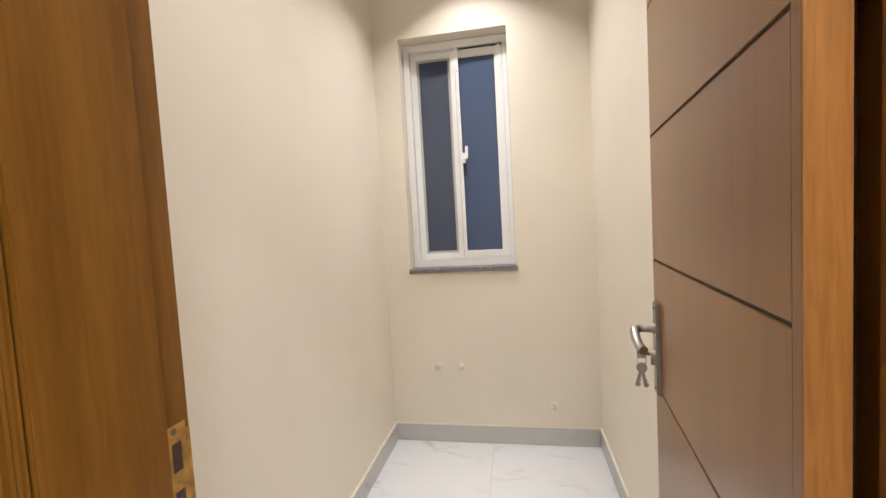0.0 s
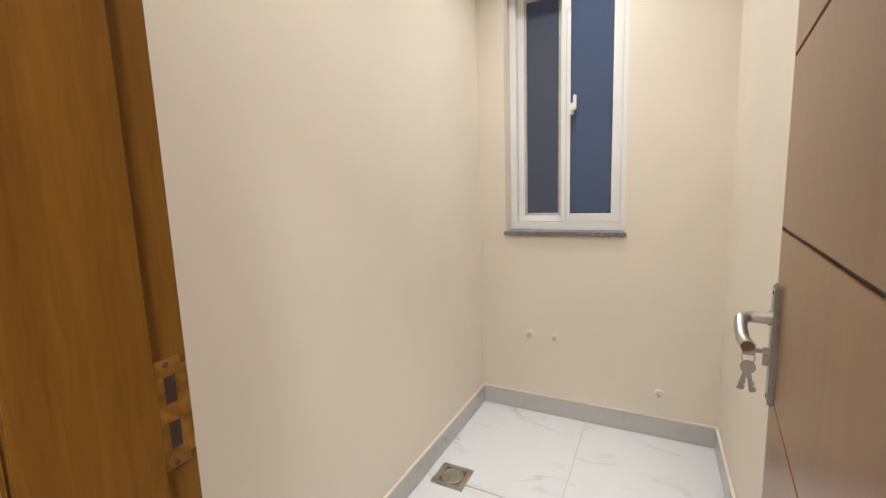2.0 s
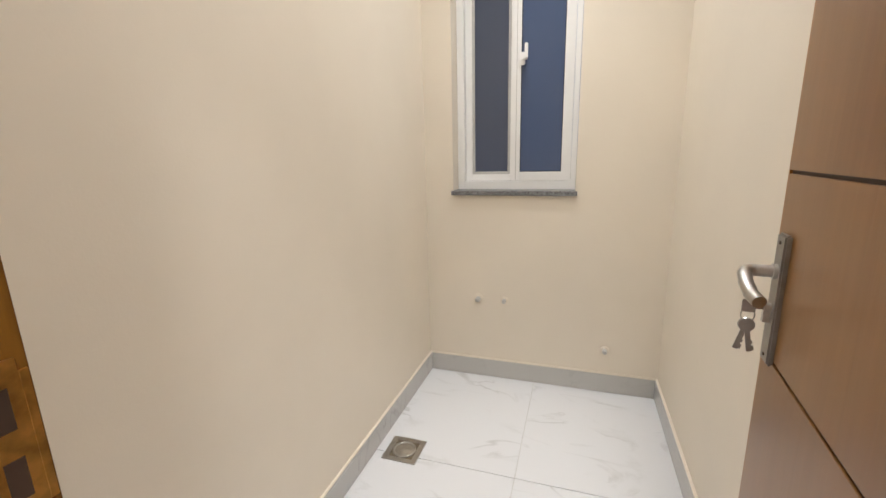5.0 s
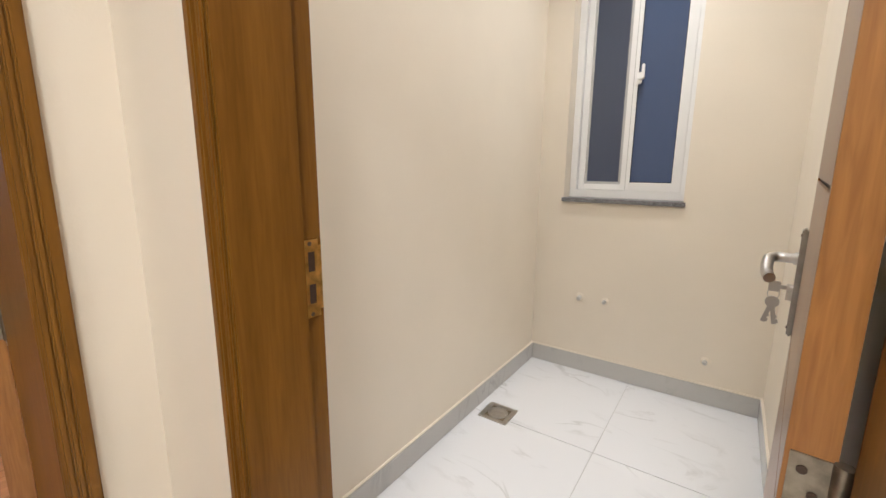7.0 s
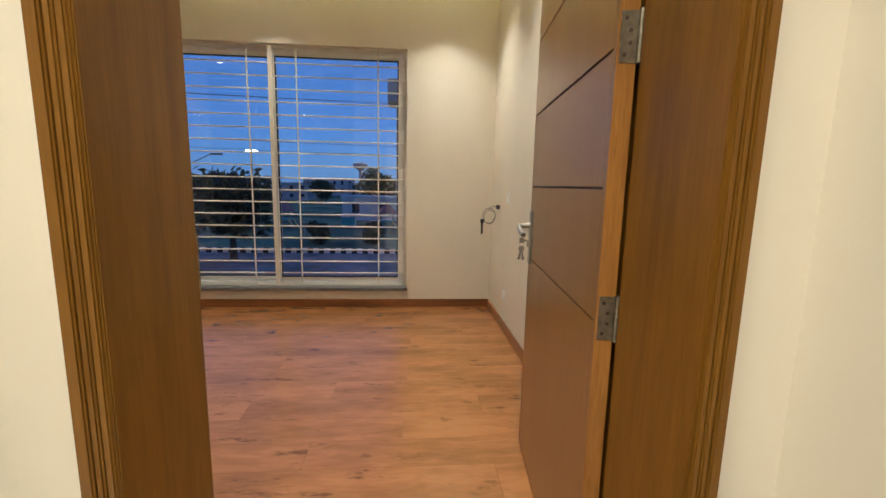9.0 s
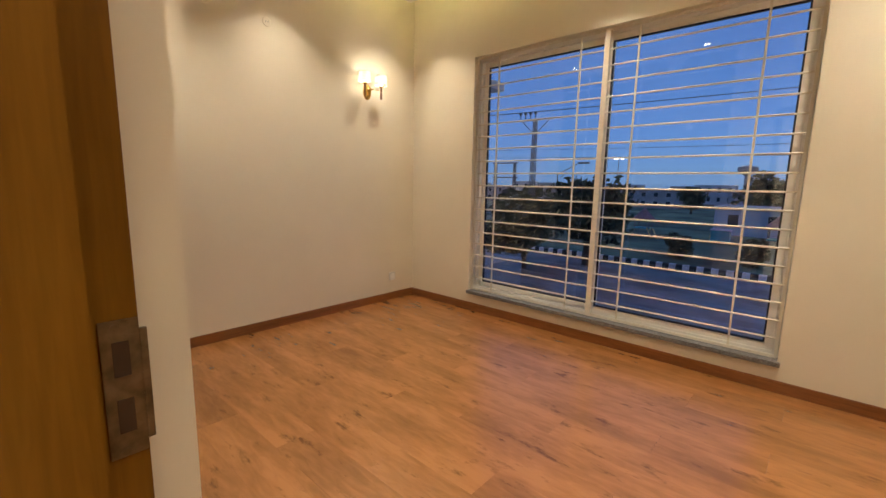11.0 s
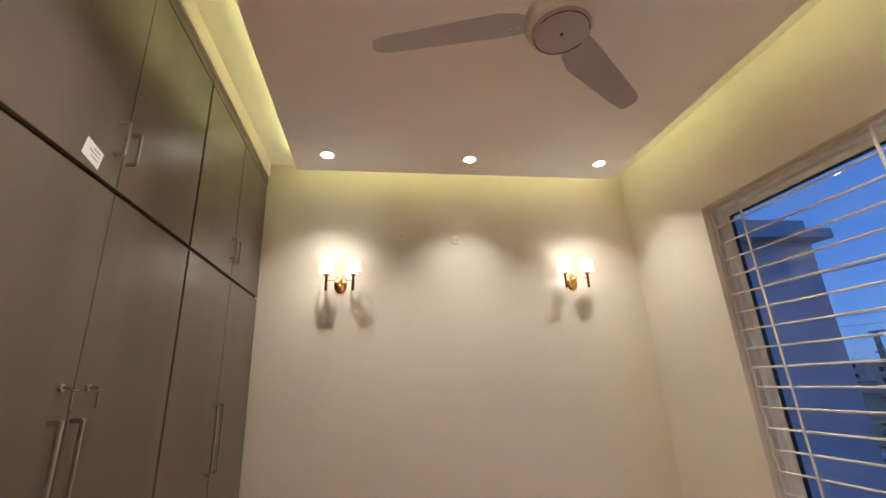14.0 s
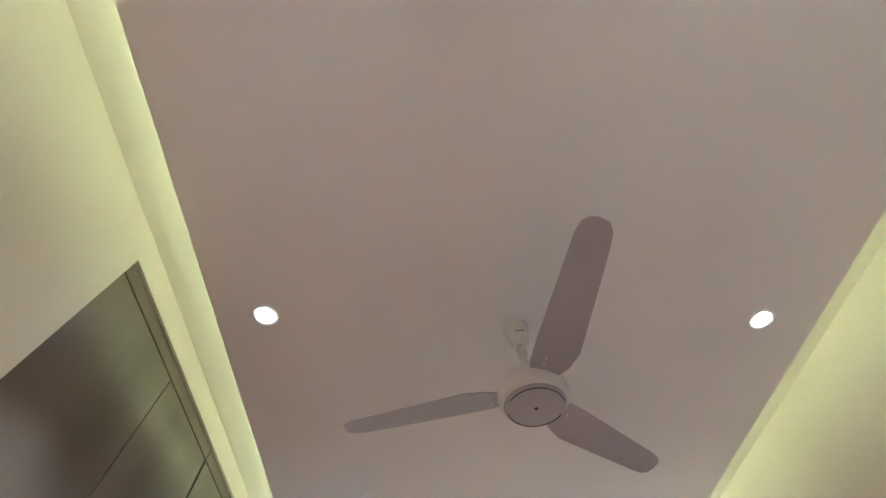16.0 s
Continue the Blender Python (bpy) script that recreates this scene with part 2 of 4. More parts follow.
M_STEEL = mat("brushed_steel", (0.49, 0.47, 0.44), 0.28, 1.0, vary=0.05, scale=40, bump=0.05, bump_scale=300)
M_PLATE = mat("satin_nickel", (0.30, 0.285, 0.27), 0.35, 1.0, vary=0.06, scale=40)
M_HINGE = mat("aged_hinge_metal", (0.30, 0.26, 0.20), 0.42, 1.0, vary=0.15, scale=60)
M_BRASS = mat("worn_brass", (0.72, 0.47, 0.15), 0.32, 1.0, vary=0.15, scale=50)
M_GOLD = mat("polished_gold", (0.80, 0.52, 0.20), 0.16, 1.0, vary=0.05)
M_WHITE = mat("white_plastic", (0.86, 0.85, 0.83), 0.4, vary=0.015)
M_FAN = mat("fan_enamel", (0.72, 0.68, 0.66), 0.3, vary=0.02)
M_FANGREY = mat("fan_cap_enamel", (0.44, 0.415, 0.45), 0.35, vary=0.02)
# white enamel darkened to grey-mauve: the underside's shade is in the blade colour
M_BLADE_SHADED = mat("fan_blade_enamel_shaded", (0.42, 0.395, 0.43), 0.35, vary=0.02)
M_SHADE = shade_cloth("lamp_shade_cloth")
M_BULB = glow("warm_bulb", LAMP_SCONCE, 40.0)
M_DISC = glow("downlight_lens", (1.0, 0.93, 0.82), 30.0)
M_LED = glow("cove_led", COVE_COLOUR, COVE_STRENGTH)
M_CARD = mat("paper_sticker", (0.75, 0.74, 0.72), 0.6, vary=0.02)
M_PRINT = mat("grey_print", (0.35, 0.36, 0.40), 0.7)
M_WIRE = mat("grey_wire", (0.10, 0.095, 0.09), 0.5)
M_KEY = mat("key_metal", (0.34, 0.32, 0.30), 0.35, 1.0)
M_ASPHALT = mat("asphalt", (0.24, 0.245, 0.25), 0.85, vary=0.2, scale=0.4)
M_GRASS = mat("rough_grass", (0.16, 0.20, 0.11), 0.9, vary=0.4, scale=0.12)
M_LEAVES = mat("foliage", (0.10, 0.125, 0.08), 0.8, vary=0.4, scale=0.8)
M_BARK = mat("bark", (0.08, 0.06, 0.045), 0.9)
M_CONC = mat("rendered_concrete", (0.34, 0.34, 0.35), 0.85, vary=0.1, scale=0.5)
M_PALE = mat("pale_render", (0.50, 0.50, 0.52), 0.85, vary=0.08, scale=0.4)
M_DARKWIN = mat("dark_window", (0.03, 0.035, 0.045), 0.2)
M_KERBW = mat("kerb_white", (0.65, 0.65, 0.65), 0.8)
M_KERBB = mat("kerb_black", (0.03, 0.03, 0.03), 0.8)
M_GALV = mat("galvanised_steel", (0.18, 0.185, 0.20), 0.6, 0.4)
M_STREET = glow("street_lamp_glow", (0.9, 0.95, 1.0), 25.0)


# ---- mesh helpers ----
def box(bm, x0, x1, y0, y1, z0, z1, bev=0.0):
    v = [bm.verts.new(p) for p in ((x0, y0, z0), (x1, y0, z0), (x1, y1, z0), (x0, y1, z0), (x0, y0, z1), (x1, y0, z1), (x1, y1, z1), (x0, y1, z1))]
    fs = [bm.faces.new([v[i] for i in f]) for f in ((3, 2, 1, 0), (4, 5, 6, 7), (0, 1, 5, 4), (1, 2, 6, 5), (2, 3, 7, 6), (3, 0, 4, 7))]
    if bev:
        bmesh.ops.bevel(bm, geom=list({e for f in fs for e in f.edges}), offset=bev, segments=2, affect='EDGES', clamp_overlap=True)
    return bm


def B(*a, bev=0.0):
    return box(bmesh.new(), *a, bev=bev)


def tube(bm, p0, p1, r, r2=None, seg=16):
    p0, p1 = Vector(p0), Vector(p1)
    d = p1 - p0
    m = Matrix.Translation((p0 + p1) / 2) @ d.to_track_quat("Z", "Y").to_matrix().to_4x4()
    bmesh.ops.create_cone(bm, cap_ends=True, segments=seg, radius1=r, radius2=r if r2 is None else r2, depth=d.length, matrix=m)
    return bm


def lathe(bm, profile, centre=(0, 0, 0), seg=32, squash=(1, 1)):
    """A body turned about z from rows of (radius, height)."""
    rings = []
    for r, z in profile:
        rings.append([bm.verts.new((centre[0] + r * squash[0] * math.cos(2 * math.pi * i / seg), centre[1] + r * squash[1] * math.sin(2 * math.pi * i / seg), centre[2] + z)) for i in range(seg)])
    for a, b in zip(rings, rings[1:]):
        for i in range(seg):
            bm.faces.new((a[i], a[(i + 1) % seg], b[(i + 1) % seg], b[i]))
    bm.faces.new(rings[0][::-1])
    bm.faces.new(rings[-1])
    return bm


def bent(bm, pts, r, seg=10):
    """A round bar through the points."""
    for a, b in zip(pts, pts[1:]):
        tube(bm, a, b, r, seg=seg)
    for p in pts[1:-1]:
        bmesh.ops.create_uvsphere(bm, u_segments=seg, v_segments=6, radius=r, matrix=Matrix.Translation(p))
    return bm


def prism(bm, pts, z0, z1):
    a, b = [bm.verts.new((x, y, z0)) for x, y in pts], [bm.verts.new((x, y, z1)) for x, y in pts]
    bm.faces.new(a[::-1])
    bm.faces.new(b)
    for i in range(len(pts)):
        j = (i + 1) % len(pts)
        bm.faces.new((a[i], a[j], b[j], b[i]))
    return bm


def part(name, bm, material, parent=None, label="", smooth=False):
    bmesh.ops.recalc_face_normals(bm, faces=bm.faces)
    me = bpy.data.meshes.new(name)
    bm.to_mesh(me)
    bm.free()
    me.materials.append(material)
    if smooth:
        for p in me.polygons:
            p.use_smooth = True
        me.set_sharp_from_angle(angle=radians(35))
    ob = new(name, me)
    ob.parent = parent
    if label:
        tagged(ob, label)
    return ob


def thing(name, m, label, category, group="", kind=""):
    ob = new(name)
    ob.matrix_basis = m
    return tagged(ob, label, category, group, kind)


def struct(name, bm, material, label, category, smooth=False):
    return tagged(part(name, bm, material, None, "", smooth), label, category, "", "structure")


def wall_y(bm, x0, x1, y0, y1, z0, z1, holes):
    """A wall that runs along y, with openings (ya, yb, za, zb) in order of y."""
    at = y0
    for ya, yb, za, zb in holes:
        box(bm, x0, x1, at, ya, z0, z1)
        if za > z0:
            box(bm, x0, x1, ya, yb, z0, za)
        if zb < z1:
            box(bm, x0, x1, ya, yb, zb, z1)
        at = yb
    box(bm, x0, x1, at, y1, z0, z1)
    return bm


def wall_x(bm, x0, x1, y0, y1, z0, z1, holes):
    at = x0
    for xa, xb, za, zb in holes:
        box(bm, at, xa, y0, y1, z0, z1)
        if za > z0:
            box(bm, xa, xb, y0, y1, z0, za)
        if zb < z1:
            box(bm, xa, xb, y0, y1, zb, z1)
        at = xb
    box(bm, at, x1, y0, y1, z0, z1)
    return bm


# ---- plan ----
XW, XE = -3.882, -0.922          # bedroom west and east faces
YS, YN = -3.315, 0.640           # bedroom south and north faces
XH = -0.575                      # hall face of the bedroom door wall
YH = 0.492                       # hall face of the small room's door wall
TOP = 3.02                       # upper ceiling
PANEL = 2.88                     # underside of the hung ceiling panel
DOOR = 2.14
FLOOR = 0.028                    # bedroom floor above the hall floor
SX0, SX1, SY0, SY1 = -0.615, 0.592, 0.655, 2.612   # small room

# ---- walls ----
struct("wall_west", wall_y(bmesh.new(), XW - 0.23, XW, YS - 0.2, YN + 0.2, -0.2, TOP, [(-2.53, -0.163, 0.216, 2.355)]), M_WALL, "cream painted bedroom wall with a large window opening", "wall")
struct("wall_south", B(XW, -0.28, YS - 0.2, YS, -0.2, TOP), M_WALL, "cream painted bedroom wall behind the two wall lamps", "wall")
struct("wall_north", B(XW, XE, YN, YN + 0.2, -0.2, TOP), M_WALL, "cream painted bedroom wall beside the open door", "wall")
struct("wall_east", wall_y(bmesh.new(), XE, XH, -1.04, YN + 0.015, -0.2, TOP, [(-0.600, 0.372, -0.2, DOOR + 0.045)]), M_WALL, "cream painted wall with the bedroom doorway", "wall")
struct("wall_wardrobe_back", B(-0.28, -0.16, YS - 0.2, -1.04, -0.2, TOP), M_WALL, "cream painted wall behind the wardrobe", "wall")
struct("wall_wardrobe_side", B(XH, -0.16, -1.039, -0.96, -0.2, TOP), M_WALL, "cream painted return wall beside the wardrobe", "wall")
struct("wall_wardrobe_top", B(XE, -0.28, YS, -1.04, 2.905, TOP), M_WALL, "cream painted bulkhead above the wardrobe", "wall")
struct("wall_hall_north", wall_x(bmesh.new(), XH - 0.005, 1.60, YH, SY0, -0.2, TOP, [(-0.272, 0.512, -0.2, DOOR + 0.04)]), M_WALL, "cream painted hall wall with the small room's doorway", "wall")
struct("wall_hall_east", B(1.60, 1.75, -2.2, SY0, -0.2, TOP), M_WALL, "cream painted hall wall", "wall")
struct("wall_hall_south", B(-0.16, 1.75, -2.35, -2.2, -0.2, TOP), M_WALL, "cream painted hall wall", "wall")
struct("wall_room_west", B(SX0 - 0.2, SX0, SY0, SY1 + 0.2, -0.2, TOP), M_WALL, "cream painted side wall of the small room", "wall")
struct("wall_room_east", B(SX1, SX1 + 0.2, SY0, SY1 + 0.2, -0.2, TOP), M_WALL, "cream painted side wall behind the open door", "wall")
struct("wall_room_back", wall_x(bmesh.new(), SX0, SX1, SY1, SY1 + 0.2, -0.2, TOP, [(-0.462, 0.155, 1.02, 2.375)]), M_WALL, "cream painted end wall with a narrow window", "wall")

# ---- ceilings ----
struct("ceiling_bedroom_upper", B(XW - 0.23, -0.16, YS - 0.2, YN + 0.2, TOP, TOP + 0.12), M_COVE, "pale cove ceiling above the hung panel", "ceiling")
struct("ceiling_bedroom_panel", B(-3.645, -1.155, -3.125, 0.42, PANEL, PANEL + 0.035, bev=0.003), M_CEIL, "pale hung ceiling panel with recessed lamps", "ceiling")
struct("ceiling_hall", B(XH - 0.004, 1.75, -2.35, SY0, PANEL, PANEL + 0.1), M_CEIL, "pale hall ceiling", "ceiling")
struct("ceiling_room", B(SX0, SX1, SY0, SY1, PANEL, PANEL + 0.1), M_CEIL, "pale ceiling of the small room", "ceiling")

# ---- cove light strips, lying on the panel's edge ----
def cove_strip(x0, x1, y0, y1):
    ob = part("led_strip", B(x0, x1, y0, y1, PANEL + 0.036, PANEL + 0.042), M_LED)
    tagged(ob, "yellow-green glowing LED strip on the hung ceiling", "led strip", "cove lights")


cove_strip(-3.640, -3.628, -3.10, 0.40)
cove_strip(-1.172, -1.160, -3.10, 0.40)
cove_strip(-3.61, -1.19, -3.120, -3.108)
cove_strip(-3.61, -1.19, 0.403, 0.415)


# ---- recessed downlights ----
def downlight(x, y, z, watts, warm=LAMP_WARM, spread=94, size=0.06):
    t = thing("downlight", pose(x, y, z), "round white recessed ceiling downlight, lit", "downlight", "recessed downlights")
    ring = bmesh.new()
    lathe(ring, [(0.040, -0.001), (0.048, -0.004), (0.052, 0.0), (0.052, 0.004), (0.040, 0.004)], seg=28)
    part("trim_ring", ring, M_WHITE, t, smooth=True)
    part("lens", lathe(bmesh.new(), [(0.035, -0.0035), (0.035, -0.0015)], seg=28), M_DISC, t, "glowing lens")
    lamp = bpy.data.lights.new("downlight_beam", 'AREA')
    lamp.shape, lamp.size, lamp.energy, lamp.color, lamp.spread = 'DISK', size, watts, warm, radians(spread)
    ob = new("downlight_beam", lamp)
    ob.parent = t
    ob.location = (0, 0, -0.008)
    return t


for x, y in ((-1.395, -2.90), (-2.41, -2.89), (-3.425, -2.88), (-1.36, -1.28), (-3.40, -1.28), (-1.38, 0.18), (-2.40, 0.18), (-3.41, 0.18)):
    downlight(x, y, PANEL, DOWNLIGHT_WATTS * (0.90 if y < -2 else 1.25), spread=84 if x > -1.5 and y > -2 else 94)
# lamps out of view, added to light the small room
for x, y in ((-0.02, 2.22), (-0.02, 1.20)):
    downlight(x, y, PANEL, ROOM_WATTS, spread=104 if y > 2 else 124)
# unseen hall lamps at assumed spots; oversized disc softens the doorway's shadow
for x, y in ((0.45, -0.25), (0.45, -1.45)):
    downlight(x, y, PANEL, HALL_WATTS, spread=130, size=0.34)


# ---- door frames ----
def door_frame_north():
    """The small room's frame: jambs with a stepped casing, a stop and a rebate."""
    t = thing("door_frame", pose(0, 0, 0), "stained brown wooden door frame with a moulded casing", "door frame", "", "structure")
    for side, name in ((-1, "jamb_left"), (1, "jamb_right")):
        face = -0.235 if side < 0 else 0.472
        bm = bmesh.new()
        s = -side
        def bx(a, b, y0, y1, bev=0.0):
            xs = sorted((face - s * a, face - s * b))
            box(bm, xs[0], xs[1], y0, y1, 0.0, DOOR + 0.04, bev)
        bx(0.0, 0.036, 0.485, 0.618, 0.002)
        bx(0.014, 0.036, 0.617, 0.664, 0.002)
        part(name, bm, M_FRAME_Z, t)
        for a, b, y0, y1 in ((0.005, 0.016, 0.479, 0.4855), (0.016, 0.026, 0.481, 0.4855), (0.026, 0.044, 0.474, 0.4915)):
            xs = sorted((face - s * a, face - s * b))
            part("casing_strip", B(xs[0], xs[1], y0, y1, 0.0, DOOR + 0.05, bev=0.003), M_FRAME_Z, t)
    part("head", B(-0.271, 0.508, 0.486, 0.66, DOOR, DOOR + 0.038, bev=0.002), M_FRAME_X, t)
    part("head_casing", B(-0.279, 0.516, 0.474, 0.4915, DOOR + 0.02, DOOR + 0.05, bev=0.004), M_FRAME_X, t)
    return t


door_frame_north()


def door_frame_west():
    t = thing("door_frame", pose(0, 0, 0), "stained brown wooden bedroom door frame with ridged casing", "door frame", "", "structure")
    for face, s in ((-0.546, 1), (0.325, -1)):
        bm = bmesh.new()
        def bx(a, b, x0, x1, bev=0.0):
            ys = sorted((face - s * a, face - s * b))
            box(bm, x0, x1, ys[0], ys[1], 0.0, DOOR + 0.04, bev)
        bx(0.0, 0.045, -0.830, -0.569, 0.002)
        bx(0.020, 0.045, -0.926 if s < 0 else -0.868, -0.829, 0.002)
        part("jamb", bm, M_FRAME_Z, t)
        for a, b, x0, x1 in ((0.005, 0.018, -0.5695, -0.563), (0.018, 0.030, -0.5695, -0.560), (0.030, 0.050, -0.5745, -0.556)):
            ys = sorted((face - s * a, face - s * b))
            part("casing_strip", B(x0, x1, ys[0], ys[1], 0.0, DOOR + 0.05, bev=0.003), M_FRAME_Z, t)
    part("head", B(-0.867, -0.570, -0.598, 0.370, DOOR, DOOR + 0.042, bev=0.002), M_FRAME_Y, t)
    part("head_casing", B(-0.5745, -0.556, -0.600, 0.378, DOOR + 0.025, DOOR + 0.06, bev=0.004), M_FRAME_Y, t)
    return t


door_frame_west()


def strike_plate(m, metal):
    t = thing("strike_plate", m, "worn metal strike plate screwed to the door jamb", "strike plate", "strike plates")
    bm = bmesh.new()
    # local: x out of the jamb, y across, z up
    box(bm, 0.0, 0.0018, -0.013, 0.019, -0.072, 0.072, bev=0.0004)
    part("plate", bm, metal, t)
    for z0, z1 in ((0.014, 0.050), (-0.046, -0.010)):
        part("latch_recess", B(0.0015, 0.0021, -0.004, 0.010, z0, z1), M_GROOVE, t)
    part("lip", B(-0.003, 0.0014, 0.0192, 0.026, -0.060, 0.060, bev=0.0006), metal, t)
    for z in (0.065, -0.066):
        part("screw", tube(bmesh.new(), (0.0015, 0, z), (0.003, 0, z), 0.004, seg=10), M_HINGE, t)


strike_plate(pose(-0.2488, 0.636, 1.005), M_BRASS)
strike_plate(pose(-0.848, -0.5658, 1.015, 0, 0, 90), M_HINGE)


# ---- door leaves ----
def door_leaf(name, m, width, th, low, label, grooves=(0.873, 1.187, 1.486, 1.785)):
    """Local: hinge edge at x 0, free edge at x width, visible face at y 0 (outward -y), thickness to +y."""
    t = thing(name, m, label, "door", "", "structure")
    h = DOOR - 0.012
    part("core", B(0.004, width - 0.002, 0.004, th - 0.004, low + 0.002, h), M_GROOVE, t)
    cuts = [low, *grooves, h]
    for (za, zb) in zip(cuts, cuts[1:]):
        for y0, y1 in ((0.0, 0.0045), (th - 0.0045, th)):
            part("panel", B(0.018, width - 0.001, y0, y1, za + (0.003 if za > 0.1 else 0), zb - (0.003 if zb < h else 0), bev=0.0008), M_LEAF, t)
    for y0, y1 in ((0.0, 0.0045), (th - 0.0045, th)):
        part("stile", B(0.001, 0.0179, y0, y1, low, h), M_LEAF, t)
    part("hinge_edge", B(-0.002, 0.0042, 0.0003, th - 0.0003, low, h + 0.001), M_EDGE, t, "solid light wood edging")
    part("free_edge", B(width - 0.0022, width + 0.003, 0.0003, th - 0.0003, low, h + 0.001), M_EDGE, t, "solid light wood edging")
    return t


def door_handle(door, width, th=0.040):
    for s, y in ((-1, 0.0), (1, th)):
        plate = part("handle_plate", B(width - 0.068, width - 0.028, min(y, y + s * 0.010), max(y, y + s * 0.010), 0.868, 1.090, bev=0.003), M_PLATE, door, "satin metal lever plate")
        lev = bmesh.new()
        x = width - 0.048
        tube(lev, (x, y + s * 0.008, 1.028), (x, y + s * 0.016, 1.028), 0.013)
        bent(lev, [(x, y + s * 0.012, 1.028), (x, y + s * 0.042, 1.028), (x - 0.004, y + s * 0.051, 1.027), (x - 0.014, y + s * 0.056, 1.024), (x - 0.036, y + s * 0.057, 1.014), (x - 0.062, y + s * 0.054, 1.003), (x - 0.084, y + s * 0.048, 0.998)], 0.0105, 14)
        part("lever", lev, M_STEEL, plate, "polished steel lever", True)
        for z in (0.882, 1.076):
            part("screw", tube(bmesh.new(), (x, y + s * 0.0095, z), (x, y + s * 0.0115, z), 0.003, seg=8), M_GROOVE, plate)
        cy = bmesh.new()
        tube(cy, (x, y + s * 0.009, 0.965), (x, y + s * 0.020, 0.965), 0.0085)
        box(cy, x - 0.005, x + 0.005, min(y + s * 0.009, y + s * 0.020), max(y + s * 0.009, y + s * 0.020), 0.940, 0.962)
        part("lock_cylinder", cy, M_STEEL, plate, "", True)


def hinge_on(door, z, th):
    h = part("hinge", B(-0.0045, -0.0015, 0.004, th - 0.002, z - 0.05, z + 0.05, bev=0.0005), M_HINGE, door, "aged metal butt hinge")
    kn = bmesh.new()
    tube(kn, (-0.006, th + 0.004, z - 0.052), (-0.006, th + 0.004, z + 0.052), 0.0075, seg=14)
    part("knuckle", kn, M_HINGE, h, "", True)
    for dz in (-0.035, -0.012, 0.012, 0.035):
        yy = 0.014 if abs(dz) > 0.02 else 0.024
        part("screw", tube(bmesh.new(), (-0.0048, yy, z + dz), (-0.0060, yy, z + dz), 0.0042, seg=10), M_GROOVE, h)


def key_bunch(m):
    """Local: the key stands in the lock along -y; the ring hangs below."""
    t = thing("key_bunch", m, "metal keys on a ring hanging from the door lock", "keys", "door keys")
    k = bmesh.new()
    box(k, -0.0012, 0.0012, -0.014, 0.004, -0.004, 0.004)
    box(k, -0.0014, 0.0014, -0.032, -0.012, -0.011, 0.011, bev=0.001)
    part("key_in_lock", k, M_KEY, t)
    r = bmesh.new()
    n = 14
    pts = [(0.0, -0.022 + 0.010 * math.sin(2 * math.pi * i / n), -0.016 + 0.013 * math.cos(2 * math.pi * i / n)) for i in range(n + 1)]
    bent(r, pts, 0.0011, 6)
    part("ring", r, M_STEEL, t)
    for a in (-14, 10):
        bm = bmesh.new()
        lathe(bm, [(0.012, -0.0012), (0.0125, 0.0), (0.012, 0.0012)], seg=14)
        bmesh.ops.rotate(bm, verts=bm.verts, cent=(0, 0, 0), matrix=Matrix.Rotation(radians(90), 3, 'Y'))
        box(bm, -0.0011, 0.0011, -0.004, 0.004, -0.048, -0.008)
        box(bm, -0.0010, 0.0010, 0.003, 0.007, -0.046, -0.038)
        box(bm, -0.0010, 0.0010, 0.003, 0.006, -0.034, -0.029)
        bmesh.ops.rotate(bm, verts=bm.verts, cent=(0, 0, 0), matrix=Matrix.Rotation(radians(a), 3, 'X'))
        bmesh.ops.translate(bm, verts=bm.verts, vec=(0.002 if a > 0 else -0.002, -0.022, -0.034))
        part("key", bm, M_KEY, t)


ROOM_LEAF = pose(0.429, 0.641, 0.0, 0, 0, 84.0)
d1 = door_leaf("door_1", ROOM_LEAF @ Matrix.Diagonal((1, -1, 1, 1)), 0.674, 0.037, 0.006, "open brown veneered door with horizontal grooves")
door_handle(d1, 0.674, 0.037)
for z in (0.30, 0.90, 1.55):
    hinge_on(d1, z, 0.037)
BED_LEAF = pose(-0.855, 0.287, 0.0, 0, 0, 173.8)
d2 = door_leaf("door_2", BED_LEAF @ Matrix.Diagonal((1, -1, 1, 1)), 0.870, 0.040, 0.034, "open brown veneered bedroom door with horizontal grooves", (0.888, 1.187, 1.472, 1.757))
door_handle(d2, 0.870)
for z in (0.29, 0.90, 1.49):
    hinge_on(d2, z, 0.040)
key_bunch(ROOM_LEAF @ pose(0.626, 0.018, 0.965, 0, 0, 180))
key_bunch(BED_LEAF @ pose(0.822, 0.018, 0.965, 0, 0, 180))


# ---- skirtings ----
def skirting(name, x0, x1, y0, y1, material, label, h=0.10, z0=0.0):
    struct(name, B(x0, x1, y0, y1, z0, h, bev=0.003), material, label, "skirting")


W = "dark stained wooden skirting board"
skirting("baseboard_west", XW, XW + 0.014, YS, YN, M_SKIRT_Y, W, 0.102, FLOOR)
skirting("baseboard_south", XW + 0.014, XE, YS, YS + 0.014, M_SKIRT_X, W, 0.102, FLOOR)
skirting("baseboard_north", XW + 0.014, XE, YN - 0.014, YN, M_SKIRT_X, W, 0.102, FLOOR)
skirting("baseboard_east", XE - 0.014, XE, -1.036, -0.645, M_SKIRT_Y, W, 0.102, FLOOR)
G = "grey marble tile skirting under a cream edge"
skirting("baseboard_room_west", SX0, SX0 + 0.012, SY0 + 0.012, SY1, M_MARBLE_SKIRT, G)
skirting("baseboard_room_back", SX0 + 0.012, SX1 - 0.012, SY1 - 0.012, SY1, M_MARBLE_SKIRT, G)
